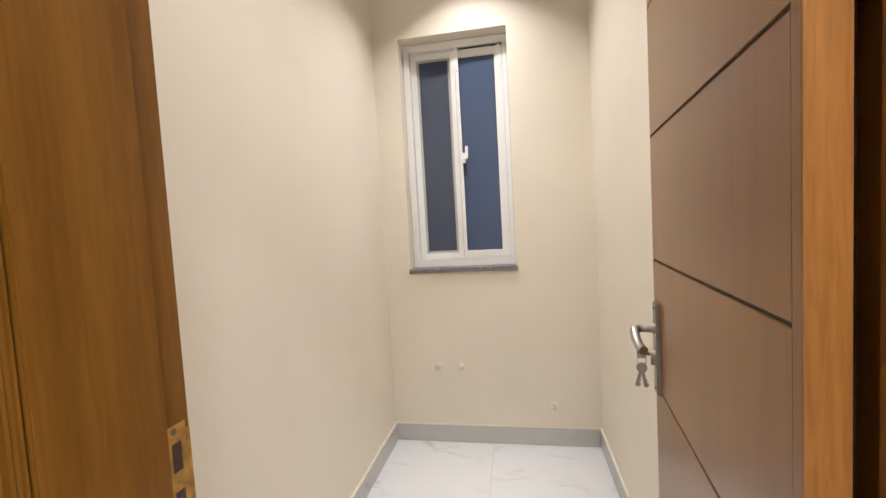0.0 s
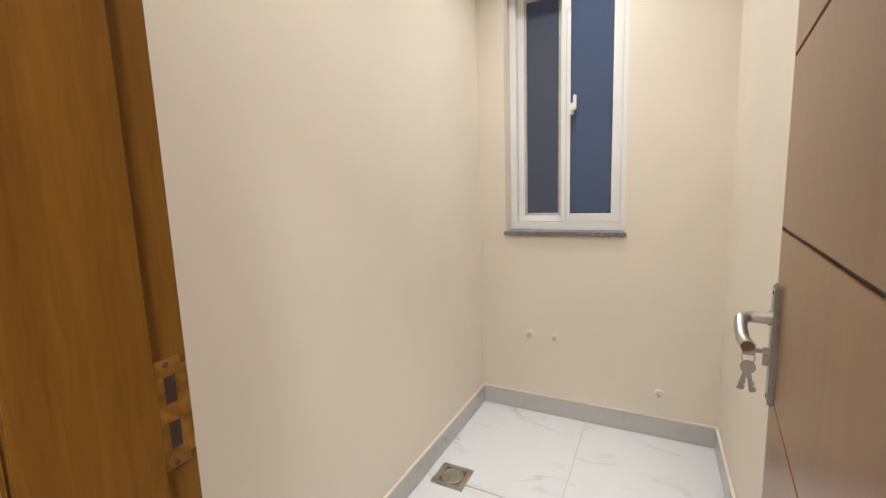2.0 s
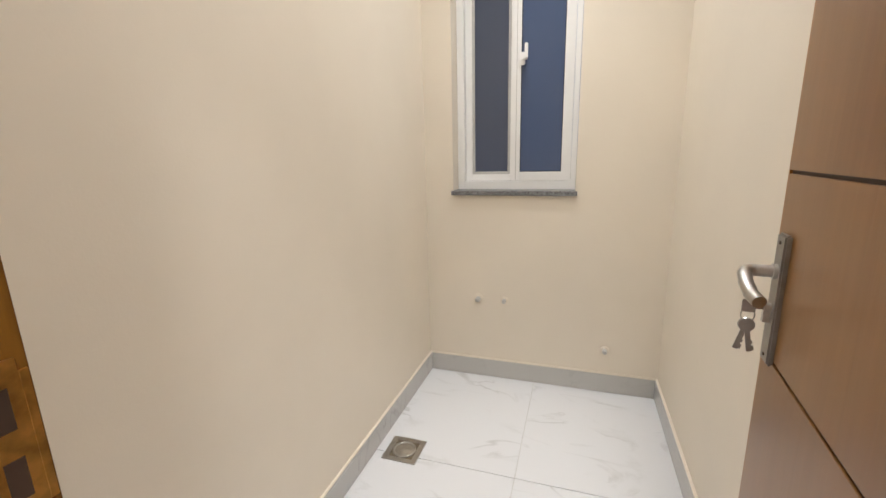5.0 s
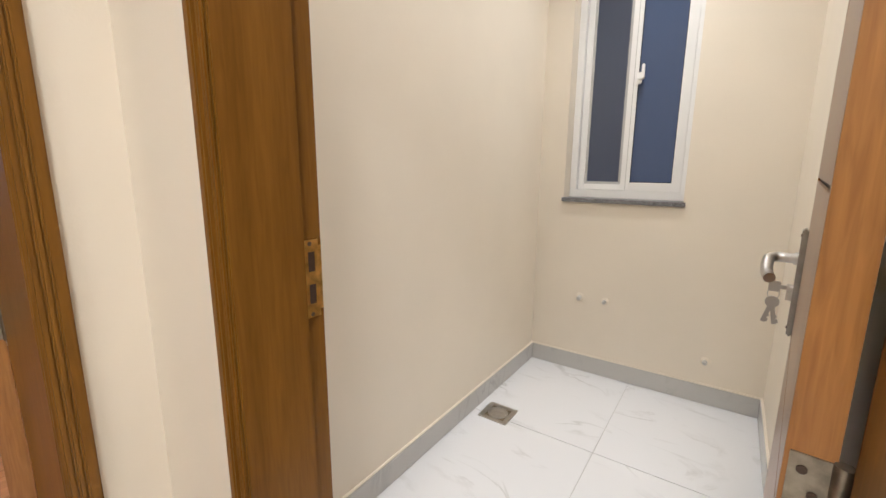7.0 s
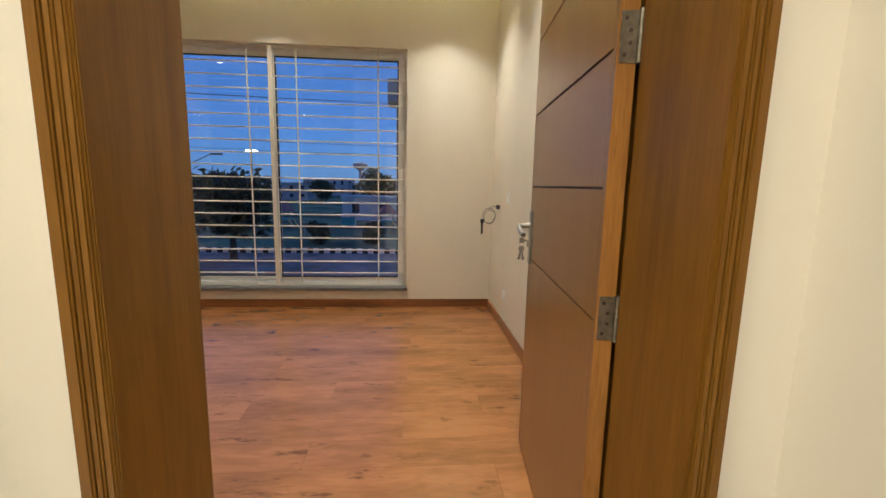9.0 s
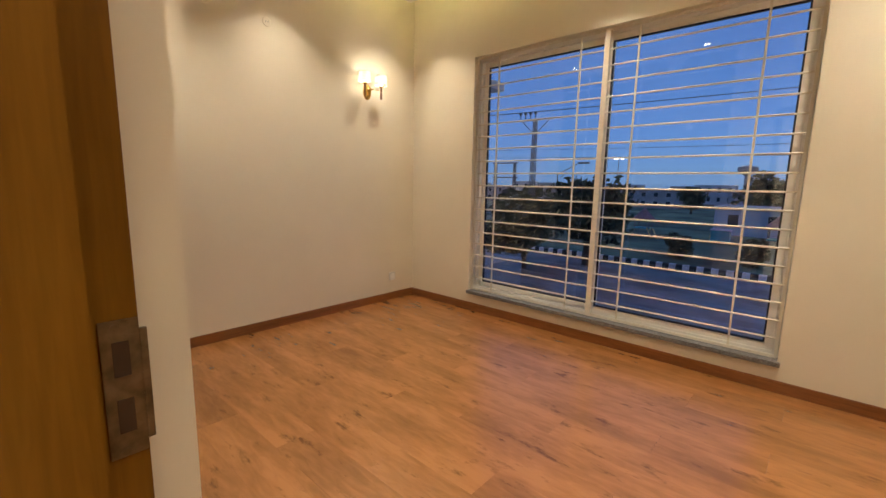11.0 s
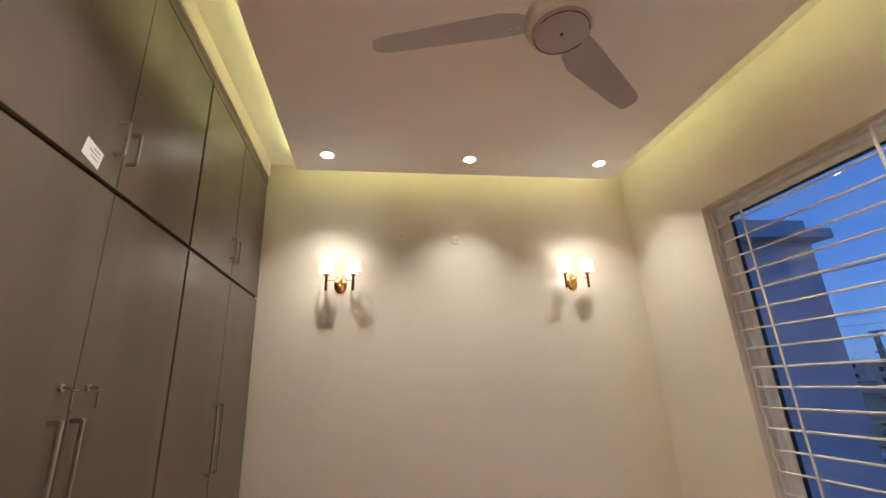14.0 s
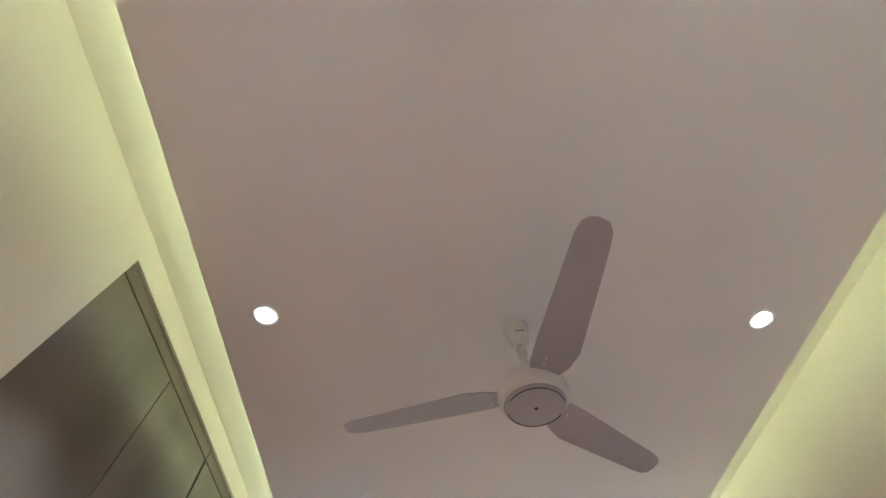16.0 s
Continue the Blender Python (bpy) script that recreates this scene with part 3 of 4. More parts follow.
skirting("baseboard_room_east", SX1 - 0.012, SX1, SY0 + 0.012, SY1, M_MARBLE_SKIRT, G)
for n, a in (("trim_room_west", (SX0, SX0 + 0.010, SY0, SY1)), ("trim_room_back", (SX0 + 0.010, SX1 - 0.010, SY1 - 0.010, SY1)), ("trim_room_east", (SX1 - 0.010, SX1, SY0, SY1))):
    struct(n, B(*a, 0.1005, 0.109, bev=0.002), M_WALL, "cream plaster edge on the tile skirting", "trim")

# ---- wardrobe ----
def bar_handle(t, y, z0, z1):
    bm = bmesh.new()
    box(bm, -0.034, -0.025, y - 0.006, y + 0.006, z0, z1, bev=0.002)
    h = part("handle", bm, M_STEEL, t, "satin steel bar handle")
    for z in (z0 + 0.004, z1 - 0.004):
        part("handle_post", B(-0.028, 0.001, y - 0.0055, y + 0.0055, z - 0.006, z + 0.006), M_STEEL, h)


def wardrobe(y_near, y_far, label, locks):
    """One double-door unit with an upper pair; local x 0 is the door face, the room lies at -x."""
    t = thing("wardrobe", pose(-0.909, 0, 0), label, "wardrobe", "built-in wardrobe units")
    # carcass coloured near-black to paint the shade in the gaps between doors
    part("carcass", B(0.0185, 0.60, y_far + 0.001, y_near - 0.001, 0.02, 2.903), M_GAP_SHADE, t)
    mid = (y_near + y_far) / 2
    part("top_rail", B(-0.002, 0.018, y_far + 0.001, y_near - 0.001, 2.842, 2.902, bev=0.001), M_WARD, t)
    part("plinth", B(0.003, 0.018, y_far + 0.001, y_near - 0.001, FLOOR, 0.068), M_WARD, t)
    for za, zb, upper in ((0.072, 1.949, False), (1.967, 2.839, True)):
        for ya, yb, s in ((y_far + 0.008, mid - 0.002, -1), (mid + 0.002, y_near - 0.008, 1)):
            d = part("cupboard_door", B(0.0, 0.018, ya, yb, za, zb, bev=0.0012), M_WARD, t)
            y = mid + (0.012 if upper else 0.025) + s * (0.036 if upper else 0.042)
            bar_handle(d, y, *((2.065, 2.185) if upper else (0.955, 1.280)))
            if locks and not upper:
                lk = bmesh.new()
                tube(lk, (0.001, mid + s * 0.055, 1.362), (-0.008, mid + s * 0.055, 1.362), 0.010)
                lock = part("lock", lk, M_STEEL, d, "round steel lock", True)
                ky = bmesh.new()
                box(ky, -0.030, -0.006, mid + s * 0.055 - 0.001, mid + s * 0.055 + 0.001, 1.358, 1.366)
                lathe(ky, [(0.010, -0.001), (0.010, 0.001)], (-0.034, mid + s * 0.055, 1.355), 12)
                box(ky, -0.036, -0.030, mid + s * 0.055 - 0.0015, mid + s * 0.055 + 0.0015, 1.305, 1.350)
                part("cupboard_key", ky, M_KEY, lock)
    return t


wardrobe(-1.041, -2.174, "dark grey-brown laminate wardrobe unit with keys in its locks", True)
wardrobe(-2.176, YS + 0.001, "dark grey-brown laminate wardrobe unit beside the lamp wall", False)
st = thing("paper_sticker", pose(-0.9094, -1.472, 2.018, 0, 0, 0), "small white paper sticker on the cupboard door", "sticker")
bm = B(-0.0008, 0.0, -0.040, 0.040, -0.030, 0.030)
bmesh.ops.rotate(bm, verts=bm.verts, cent=(0, 0, 0), matrix=Matrix.Rotation(radians(12), 3, 'X'))
part("paper", bm, M_CARD, st)
for i in range(3):
    bm = B(-0.0013, -0.0008, -0.028, 0.006 + 0.012 * (i % 2), 0.014 - i * 0.013, 0.018 - i * 0.013)
    bmesh.ops.rotate(bm, verts=bm.verts, cent=(0, 0, 0), matrix=Matrix.Rotation(radians(12), 3, 'X'))
    part("print_line", bm, M_PRINT, st)


# ---- bedroom window ----
def sash(t, name, x, y0, y1, z0, z1, w=0.040, d=0.035, glass=None, axis='y', g=0.010, bead=None):
    """A sash: four rails, dark gasket, pane. axis: the wall's direction."""
    def bb(a0, a1, b0, b1, c0, c1, bev=0.0):
        return B(b0, b1, a0, a1, c0, c1, bev=bev) if axis == 'y' else B(a0, a1, b0, b1, c0, c1, bev=bev)
    f = part(name, bb(y0, y0 + w, x, x + d, z0, z1, 0.003), M_UPVC, t)
    part("sash_stile", bb(y1 - w, y1, x, x + d, z0, z1, 0.003), M_UPVC, f)
    part("sash_rail", bb(y0 + w, y1 - w, x + 0.001, x + d - 0.001, z0, z0 + w, 0.003), M_UPVC, f)
    part("sash_rail", bb(y0 + w, y1 - w, x + 0.001, x + d - 0.001, z1 - w, z1, 0.003), M_UPVC, f)
    for a0, a1, c0, c1 in ((y0 + w, y0 + w + g, z0 + w, z1 - w), (y1 - w - g, y1 - w, z0 + w, z1 - w), (y0 + w + g, y1 - w - g, z0 + w, z0 + w + g), (y0 + w + g, y1 - w - g, z1 - w - g, z1 - w)):
        part("gasket", bb(a0, a1, x + 0.008, x + d - 0.008, c0, c1), bead or M_GASKET, f)
    p = part("pane", bb(y0 + w + 0.002, y1 - w - 0.002, x + d / 2 - 0.003, x + d / 2 + 0.003, z0 + w + 0.002, z1 - w - 0.002), glass, f)
    p.visible_shadow = False
    return f


win = thing("window_1", pose(0, 0, 0), "large white sliding window looking out on a dusk street", "window", "", "structure")
FX = -4.03
fr = bmesh.new()
wall_parts = ((-2.528, -2.494), (-0.199, -0.165))
for a, b in wall_parts:
    box(fr, FX, FX + 0.075, a, b, 0.218, 2.353, bev=0.002)
part("window_frame", fr, M_UPVC, win)
part("frame_head", B(FX, FX + 0.075, -2.494, -0.199, 2.316, 2.353, bev=0.002), M_UPVC, win)
part("frame_foot", B(FX, FX + 0.075, -2.494, -0.199, 0.218, 0.254, bev=0.002), M_UPVC, win)
sash(win, "sash", FX + 0.002, -2.493, -1.328, 0.255, 2.315, glass=M_GLASS)
sash(win, "sash", FX + 0.039, -1.368, -0.200, 0.255, 2.315, glass=M_GLASS)
part("window_sill", B(FX, XW + 0.022, -2.545, -0.148, 0.186, 0.2165, bev=0.003), M_SILL, win, "grey granite sill")

gr = thing("window_grille", pose(0, 0, 0), "cream painted steel security grille inside the window", "grille")
GX = -3.925
for a in (-2.522, -0.186):
    part("grille_post", B(GX - 0.006, GX + 0.006, a, a + 0.016, 0.222, 2.350), M_GRILLE, gr)
part("centre_post", B(GX - 0.022, GX + 0.012, -1.372, -1.332, 0.222, 2.350, bev=0.002), M_GRILLE, gr)
part("grille_rail", B(GX - 0.006, GX + 0.006, -2.505, -0.187, 0.2225, 0.240), M_GRILLE, gr)
part("grille_rail", B(GX - 0.006, GX + 0.006, -2.505, -0.187, 2.333, 2.3495), M_GRILLE, gr)
for i in range(18):
    z = 0.345 + i * 0.1095
    bm = bmesh.new()
    tube(bm, (GX, -2.505, z), (GX, -0.187, z), 0.0062, seg=10)
    part("grille_bar", bm, M_GRILLE, gr, "", True)
for y in (-2.285, -1.548, -1.130, -0.420):
    part("grille_upright", B(GX + 0.004, GX + 0.012, y - 0.006, y + 0.006, 0.241, 2.332), M_GRILLE, gr)

# ---- small room window ----
w2 = thing("window_2", pose(0, 0, 0), "narrow white sliding window with blue frosted panes", "window", "", "structure")
FY = 2.705
for a, b in ((-0.460, -0.424), (0.128, 0.153)):
    part("window_frame", B(a, b, FY, FY + 0.07, 1.045, 2.372, bev=0.002), M_UPVC, w2)
part("frame_head", B(-0.424, 0.128, FY, FY + 0.07, 2.328, 2.372, bev=0.002), M_UPVC, w2)
part("frame_foot", B(-0.424, 0.128, FY, FY + 0.07, 1.045, 1.088, bev=0.002), M_UPVC, w2)
sash(w2, "sash", FY + 0.036, -0.423, -0.150, 1.089, 2.327, w=0.034, d=0.030, glass=M_FROST_GREY, axis='x', g=0.014, bead=M_BEAD)
sash(w2, "sash", FY + 0.003, -0.176, 0.127, 1.089, 2.314, w=0.047, d=0.030, glass=M_FROST, axis='x', g=0.003)
# solid dark strip stands for the shadow inside the top track
part("track_shadow_gap", B(-0.125, 0.127, FY + 0.020, FY + 0.034, 2.315, 2.327), M_GASKET, w2, "dark strip painted as shadow in the top track")
part("stile_joint", B(-0.151, -0.148, FY + 0.0015, FY + 0.004, 1.095, 2.295), M_BEAD, w2)
for bx in (-0.150, 0.098):
    part("anti_lift_block", B(bx, bx + 0.020, FY - 0.004, FY + 0.0025, 2.190, 2.322, bev=0.002), M_UPVC, w2)
hb = bmesh.new()
box(hb, -0.136, -0.110, FY - 0.010, FY + 0.0035, 1.655, 1.715, bev=0.003)
box(hb, -0.110, -0.094, FY - 0.030, FY - 0.016, 1.680, 1.752, bev=0.004)
box(hb, -0.128, -0.096, FY - 0.022, FY - 0.008, 1.676, 1.698, bev=0.003)
part("window_latch", hb, M_WHITE, w2, "white latch lever")
part("window_sill", B(-0.470, 0.165, SY1 - 0.016, FY + 0.07, 1.022, 1.0445, bev=0.002), M_SILL, w2, "grey granite sill")


# ---- small room fittings ----
def pipe_stub(x, z, r):
    t = thing("pipe_stub", pose(x, SY1, z, 90, 0, 0), "capped white water pipe stub in the wall", "pipe stub", "pipe stubs")
    part("escutcheon", lathe(bmesh.new(), [(r * 1.6, 0.0), (r * 1.5, 0.004), (r, 0.006)], seg=20), M_WALL, t, smooth=True)
    part("cap", lathe(bmesh.new(), [(r * 0.8, 0.0), (r * 0.8, 0.026), (r * 0.6, 0.032)], seg=16), M_BEAD, t, smooth=True)


pipe_stub(-0.327, 0.456, 0.017)
pipe_stub(-0.184, 0.456, 0.013)
pipe_stub(0.335, 0.230, 0.014)

dr = thing("floor_drain", pose(-0.488, 1.898, 0.0005), "square steel floor drain with a round grate", "floor drain")
bm = bmesh.new()
for x0, x1, y0, y1 in ((-0.075, 0.075, 0.052, 0.072), (-0.075, 0.075, -0.072, -0.052), (-0.075, -0.052, -0.052, 0.052), (0.052, 0.075, -0.052, 0.052)):
    box(bm, x0, x1, y0, y1, 0.0, 0.005)
part("drain_frame", bm, M_STEEL, dr)
part("drain_well", B(-0.052, 0.052, -0.052, 0.052, 0.0, 0.0015), M_HINGE, dr)
part("drain_grate", lathe(bmesh.new(), [(0.050, 0.0016), (0.050, 0.005), (0.044, 0.007), (0.040, 0.004), (0.030, 0.005), (0.002, 0.006)], seg=36), M_STEEL, dr, "round domed steel grate", True)


# ---- bedroom fittings ----
def wall_lamp(x, z):
    t = thing("wall_lamp", pose(x, YS, z), "gold twin wall lamp with white drum shades, lit", "wall lamp", "twin wall lamps")
    pl = bmesh.new()
    lathe(pl, [(0.046, 0.0), (0.046, 0.006), (0.038, 0.014), (0.014, 0.020)], squash=(1, 1.5))
    bmesh.ops.rotate(pl, verts=pl.verts, cent=(0, 0, 0), matrix=Matrix.Rotation(radians(-90), 3, 'X'))
    part("back_plate", pl, M_GOLD, t, "oval gold back plate", True)
    kn = bmesh.new()
    bmesh.ops.create_uvsphere(kn, u_segments=16, v_segments=10, radius=0.009, matrix=Matrix.Translation((0, 0.026, -0.022)))
    part("knob", kn, M_GOLD, t, "", True)
    arm = bmesh.new()
    tube(arm, (0, 0.012, 0.012), (0, 0.092, 0.012), 0.005)
    tube(arm, (-0.096, 0.092, 0.012), (0.096, 0.092, 0.012), 0.003)
    part("arm", arm, M_GOLD, t, "", True)
    for s in (-1, 1):
        cx = s * 0.093
        st = part("stem", lathe(bmesh.new(), [(0.0085, -0.062), (0.0095, -0.058), (0.0095, 0.040)], (cx, 0.092, 0)), M_SKIRT_X, t, "brown wooden stem", True)
        part("cup", lathe(bmesh.new(), [(0.010, 0.0405), (0.020, 0.046), (0.022, 0.058), (0.012, 0.060)], (cx, 0.092, 0)), M_GOLD, st, "", True)
        sh = bmesh.new()
        rings = [(0.056, 0.062), (0.053, 0.148), (0.051, 0.148), (0.054, 0.062)]
        vs = [[sh.verts.new((cx + r * math.cos(2 * math.pi * i / 32), 0.092 + r * math.sin(2 * math.pi * i / 32), z0)) for i in range(32)] for r, z0 in rings]
        for a, b in zip(vs, vs[1:] + vs[:1]):
            for i in range(32):
                sh.faces.new((a[i], a[(i + 1) % 32], b[(i + 1) % 32], b[i]))
        shade = part("shade", sh, M_SHADE, t, "white drum shade", True)
        shade.visible_shadow = True
        rim = bmesh.new()
        n = 32
        bent(rim, [(cx + 0.0565 * math.cos(2 * math.pi * i / n), 0.092 + 0.0565 * math.sin(2 * math.pi * i / n), 0.063) for i in range(n + 1)], 0.0014, 6)
        part("rim", rim, M_GOLD, shade)
        part("bulb", lathe(bmesh.new(), [(0.006, 0.0605), (0.011, 0.075), (0.013, 0.100), (0.008, 0.125), (0.002, 0.132)], (cx, 0.092, 0), 16), M_BULB, t, "warm glowing bulb", True)
        lamp = bpy.data.lights.new("wall_lamp_light", 'POINT')
        lamp.energy, lamp.color, lamp.shadow_soft_size = SCONCE_WATTS, LAMP_SCONCE, 0.018
        ob = new("wall_lamp_light", lamp)
        ob.parent = t
        ob.location = (cx, 0.092, 0.108)


wall_lamp(-1.478, 2.052)
wall_lamp(-3.280, 2.052)


def socket(x, y, z, rz, label, switch=False):
    t = thing("wall_socket", pose(x, y, z, 0, 0, rz), label, "socket", "wall sockets")
    part("cover", B(-0.043, 0.043, 0.0, 0.009, -0.043, 0.043, bev=0.003), M_WHITE, t)
    # dark rim round the insert paints the shadow line at its edge
    part("gap", B(-0.034, 0.034, 0.0085, 0.0092, -0.034, 0.034), M_GASKET, t)
    part("insert", B(-0.032, 0.032, 0.0088, 0.0105, -0.032, 0.032, bev=0.001), M_WHITE, t)
    if not switch:
        for hx, hz in ((0, 0.016), (-0.012, 0.002), (0.012, 0.002), (-0.008, -0.014), (0.008, -0.014)):
            part("socket_hole", B(hx - 0.0042, hx + 0.0042, 0.0104, 0.0110, hz - 0.0042, hz + 0.0042), M_GASKET, t)
    else:
        part("rocker", B(-0.010, 0.010, 0.0104, 0.0135, -0.016, 0.016, bev=0.001), M_WHITE, t)


socket(-1.262, YS, 0.298, 0, "white square wall socket above the skirting")
socket(-3.586, YS, 0.272, 0, "white square wall outlet near the room corner", True)
socket(-3.24, YN, 0.303, 180, "white wall outlet low beside the door", True)
socket(-3.21, YN, 1.09, 180, "white switch plate on the wall by the window", True)


def junction_cover(x, z):
    t = thing("junction_cover", pose(x, YS, z, -90, 0, 0), "round cream junction cover with two screw holes", "junction cover", "junction covers")
    part("disc", lathe(bmesh.new(), [(0.034, 0.0), (0.034, 0.002), (0.031, 0.0045)], seg=30), M_WALL, t, smooth=True)
    for dx in (-0.008, 0.010):
        part("screw_hole", lathe(bmesh.new(), [(0.0035, 0.0044), (0.0035, 0.0050)], (dx, 0, 0), 10), M_GASKET, t)


junction_cover(-1.93, 2.434)
junction_cover(-2.352, 2.402)

# surface box beside the doorway
sb = thing("surface_box", pose(XE, -0.762, 1.191), "white plastic surface box with a peg on the wall", "wall box")
part("back_box", B(-0.024, 0.0, -0.050, 0.048, -0.043, 0.043, bev=0.003), M_WHITE, sb)
part("front_cover", B(-0.032, -0.0242, -0.050, 0.048, -0.043, 0.043, bev=0.003), M_WHITE, sb)
part("side_tab", B(-0.014, -0.001, -0.080, -0.0502, -0.038, 0.042, bev=0.002), M_WHITE, sb)
bm = bmesh.new()
tube(bm, (-0.012, -0.066, 0.012), (-0.046, -0.080, 0.013), 0.0065)
part("peg", bm, M_WHITE, sb, "", True)
bm = bmesh.new()
tube(bm, (-0.0135, -0.070, -0.018), (-0.0150, -0.070, -0.018), 0.0025, seg=10)
part("tab_screw", bm, M_GASKET, sb)

# loose cable with a plug by the window
cb = thing("cable_coil", pose(-3.54, YN, 0.945), "thin grey cable coil with a dark plug hanging from the wall", "cable")
bm = bmesh.new()
n = 24
for k, (r, ox, oz) in enumerate(((0.064, 0.0, -0.01), (0.058, 0.015, -0.022))):
    bent(bm, [(ox + r * math.cos(2 * math.pi * i / n), -0.035 - 0.012 * k + 0.012 * math.sin(5 * i / n), oz + r * math.sin(2 * math.pi * i / n)) for i in range(n + 1)], 0.0024, 6)
bmesh.ops.rotate(bm, verts=bm.verts, cent=(0, -0.04, 0), matrix=Matrix.Rotation(radians(50), 3, 'Z'))
bmesh.ops.translate(bm, verts=bm.verts, vec=(0, -0.055, 0))
bent(bm, [(0.0, 0.0, 0.062), (0.0, -0.03, 0.065), (-0.10, -0.05, 0.066), (-0.20, -0.06, 0.020)], 0.003, 6)
bent(bm, [(0.0, -0.03, 0.065), (0.15, -0.03, 0.070)], 0.003, 6)
part("cable", bm, M_WIRE, cb)
bm = bmesh.new()
tube(bm, (-0.050, -0.140, -0.050), (-0.050, -0.140, -0.175), 0.009)
box(bm, -0.066, -0.034, -0.155, -0.125, -0.080, -0.045, bev=0.003)
part("plug", bm, M_GASKET, cb, "black plug")
part("wall_hook", B(-0.012, 0.012, -0.030, 0.0, 0.045, 0.080, bev=0.003), M_GASKET, cb)


# ---- ceiling fan ----
def fan():
    t = thing("ceiling_fan", pose(-2.378, -1.335, 0), "white three-blade ceiling fan at rest", "ceiling fan")
    part("canopy", lathe(bmesh.new(), [(0.024, 2.775), (0.036, 2.79), (0.046, 2.83), (0.052, 2.879)], seg=32), M_FAN, t, smooth=True)
    part("canopy_mark", B(-0.016, 0.016, 0.0405, 0.0425, 2.815, 2.819), M_GASKET, t, "small dark maker's mark")
    part("down_rod", tube(bmesh.new(), (0, 0, 2.60), (0, 0, 2.79), 0.011), M_FAN, t, "", True)
    part("rod_cover", lathe(bmesh.new(), [(0.050, 2.600), (0.036, 2.625), (0.020, 2.66), (0.016, 2.69)], seg=28), M_FAN, t, smooth=True)
    part("motor_housing", lathe(bmesh.new(), [(0.098, 2.490), (0.116, 2.500), (0.125, 2.525), (0.120, 2.562), (0.090, 2.590), (0.050, 2.604)], seg=40), M_FAN, t, smooth=True)
    part("bottom_cap", lathe(bmesh.new(), [(0.012, 2.4775), (0.090, 2.479), (0.103, 2.483), (0.1065, 2.4905)], seg=40), M_FANGREY, t, "grey round bottom cap", True)
    for a0 in (20, 200):
        gm = bmesh.new()
        bent(gm, [(0.096 * math.cos(radians(a0 + k * 14)), 0.096 * math.sin(radians(a0 + k * 14)), 2.4795) for k in range(11)], 0.0016, 6)
        part("cap_slot", gm, M_GASKET, t)
    for z, rr in ((2.735, 0.021), (2.71, 0.018)):
        part("rod_collar", lathe(bmesh.new(), [(rr * 0.7, z), (rr, z + 0.008), (rr, z + 0.016), (rr * 0.75, z + 0.024)], seg=24), M_FAN, t, smooth=True)
    part("cap_hole", lathe(bmesh.new(), [(0.006, 2.4755), (0.006, 2.4775)], seg=12), M_GASKET, t)
    for a in (97.0, 217.5, 344.0):
        bm = bmesh.new()
        outline = [(0.118, -0.040), (0.150, -0.046), (0.230, -0.049), (0.625, -0.047), (0.664, -0.040), (0.682, -0.022), (0.686, 0.002), (0.677, 0.034), (0.652, 0.050), (0.605, 0.058), (0.290, 0.088), (0.220, 0.094), (0.150, 0.078), (0.118, 0.058)]
        prism(bm, outline, -0.0015, 0.0015)
        rot = Matrix.Rotation(radians(a), 4, 'Z') @ Matrix.Translation((0, 0, 2.535)) @ Matrix.Rotation(radians(-13), 4, 'X')
        bmesh.ops.transform(bm, matrix=rot, verts=bm.verts)
        blade = part("blade", bm, M_BLADE_SHADED, t)
        br = bmesh.new()
        box(br, 0.100, 0.190, -0.016, 0.016, 0.0016, 0.0056)
        for x in (0.145, 0.175):
            tube(br, (x, 0, -0.003), (x, 0, 0.0075), 0.004, seg=8)
        bmesh.ops.transform(br, matrix=rot, verts=br.verts)
        part("blade_bracket", br, M_FAN, blade)


fan()

# ---- outdoors ----
GZ = -4.0
tagged(part("ground", B(-900, 120, -900, 900, GZ - 0.3, GZ), M_GRASS), "dim rough grass ground reaching the horizon", "ground", "", "structure")
tagged(part("road", B(-31, -9, -300, 300, GZ + 0.004, GZ + 0.02), M_ASPHALT), "grey asphalt road at dusk", "road", "", "structure")
kb = thing("kerb", pose(-31.2, 0, GZ), "black and white painted kerb along the road", "kerb", "", "structure")
for i in range(110):
    y = -44 + i * 0.8
    part("kerb_stone", B(-0.15, 0.15, y, y + 0.395, 0.0, 0.35), M_KERBW, kb)
    part("kerb_stone", B(-0.15, 0.15, y + 0.4, y + 0.795, 0.0, 0.35), M_KERBB, kb)


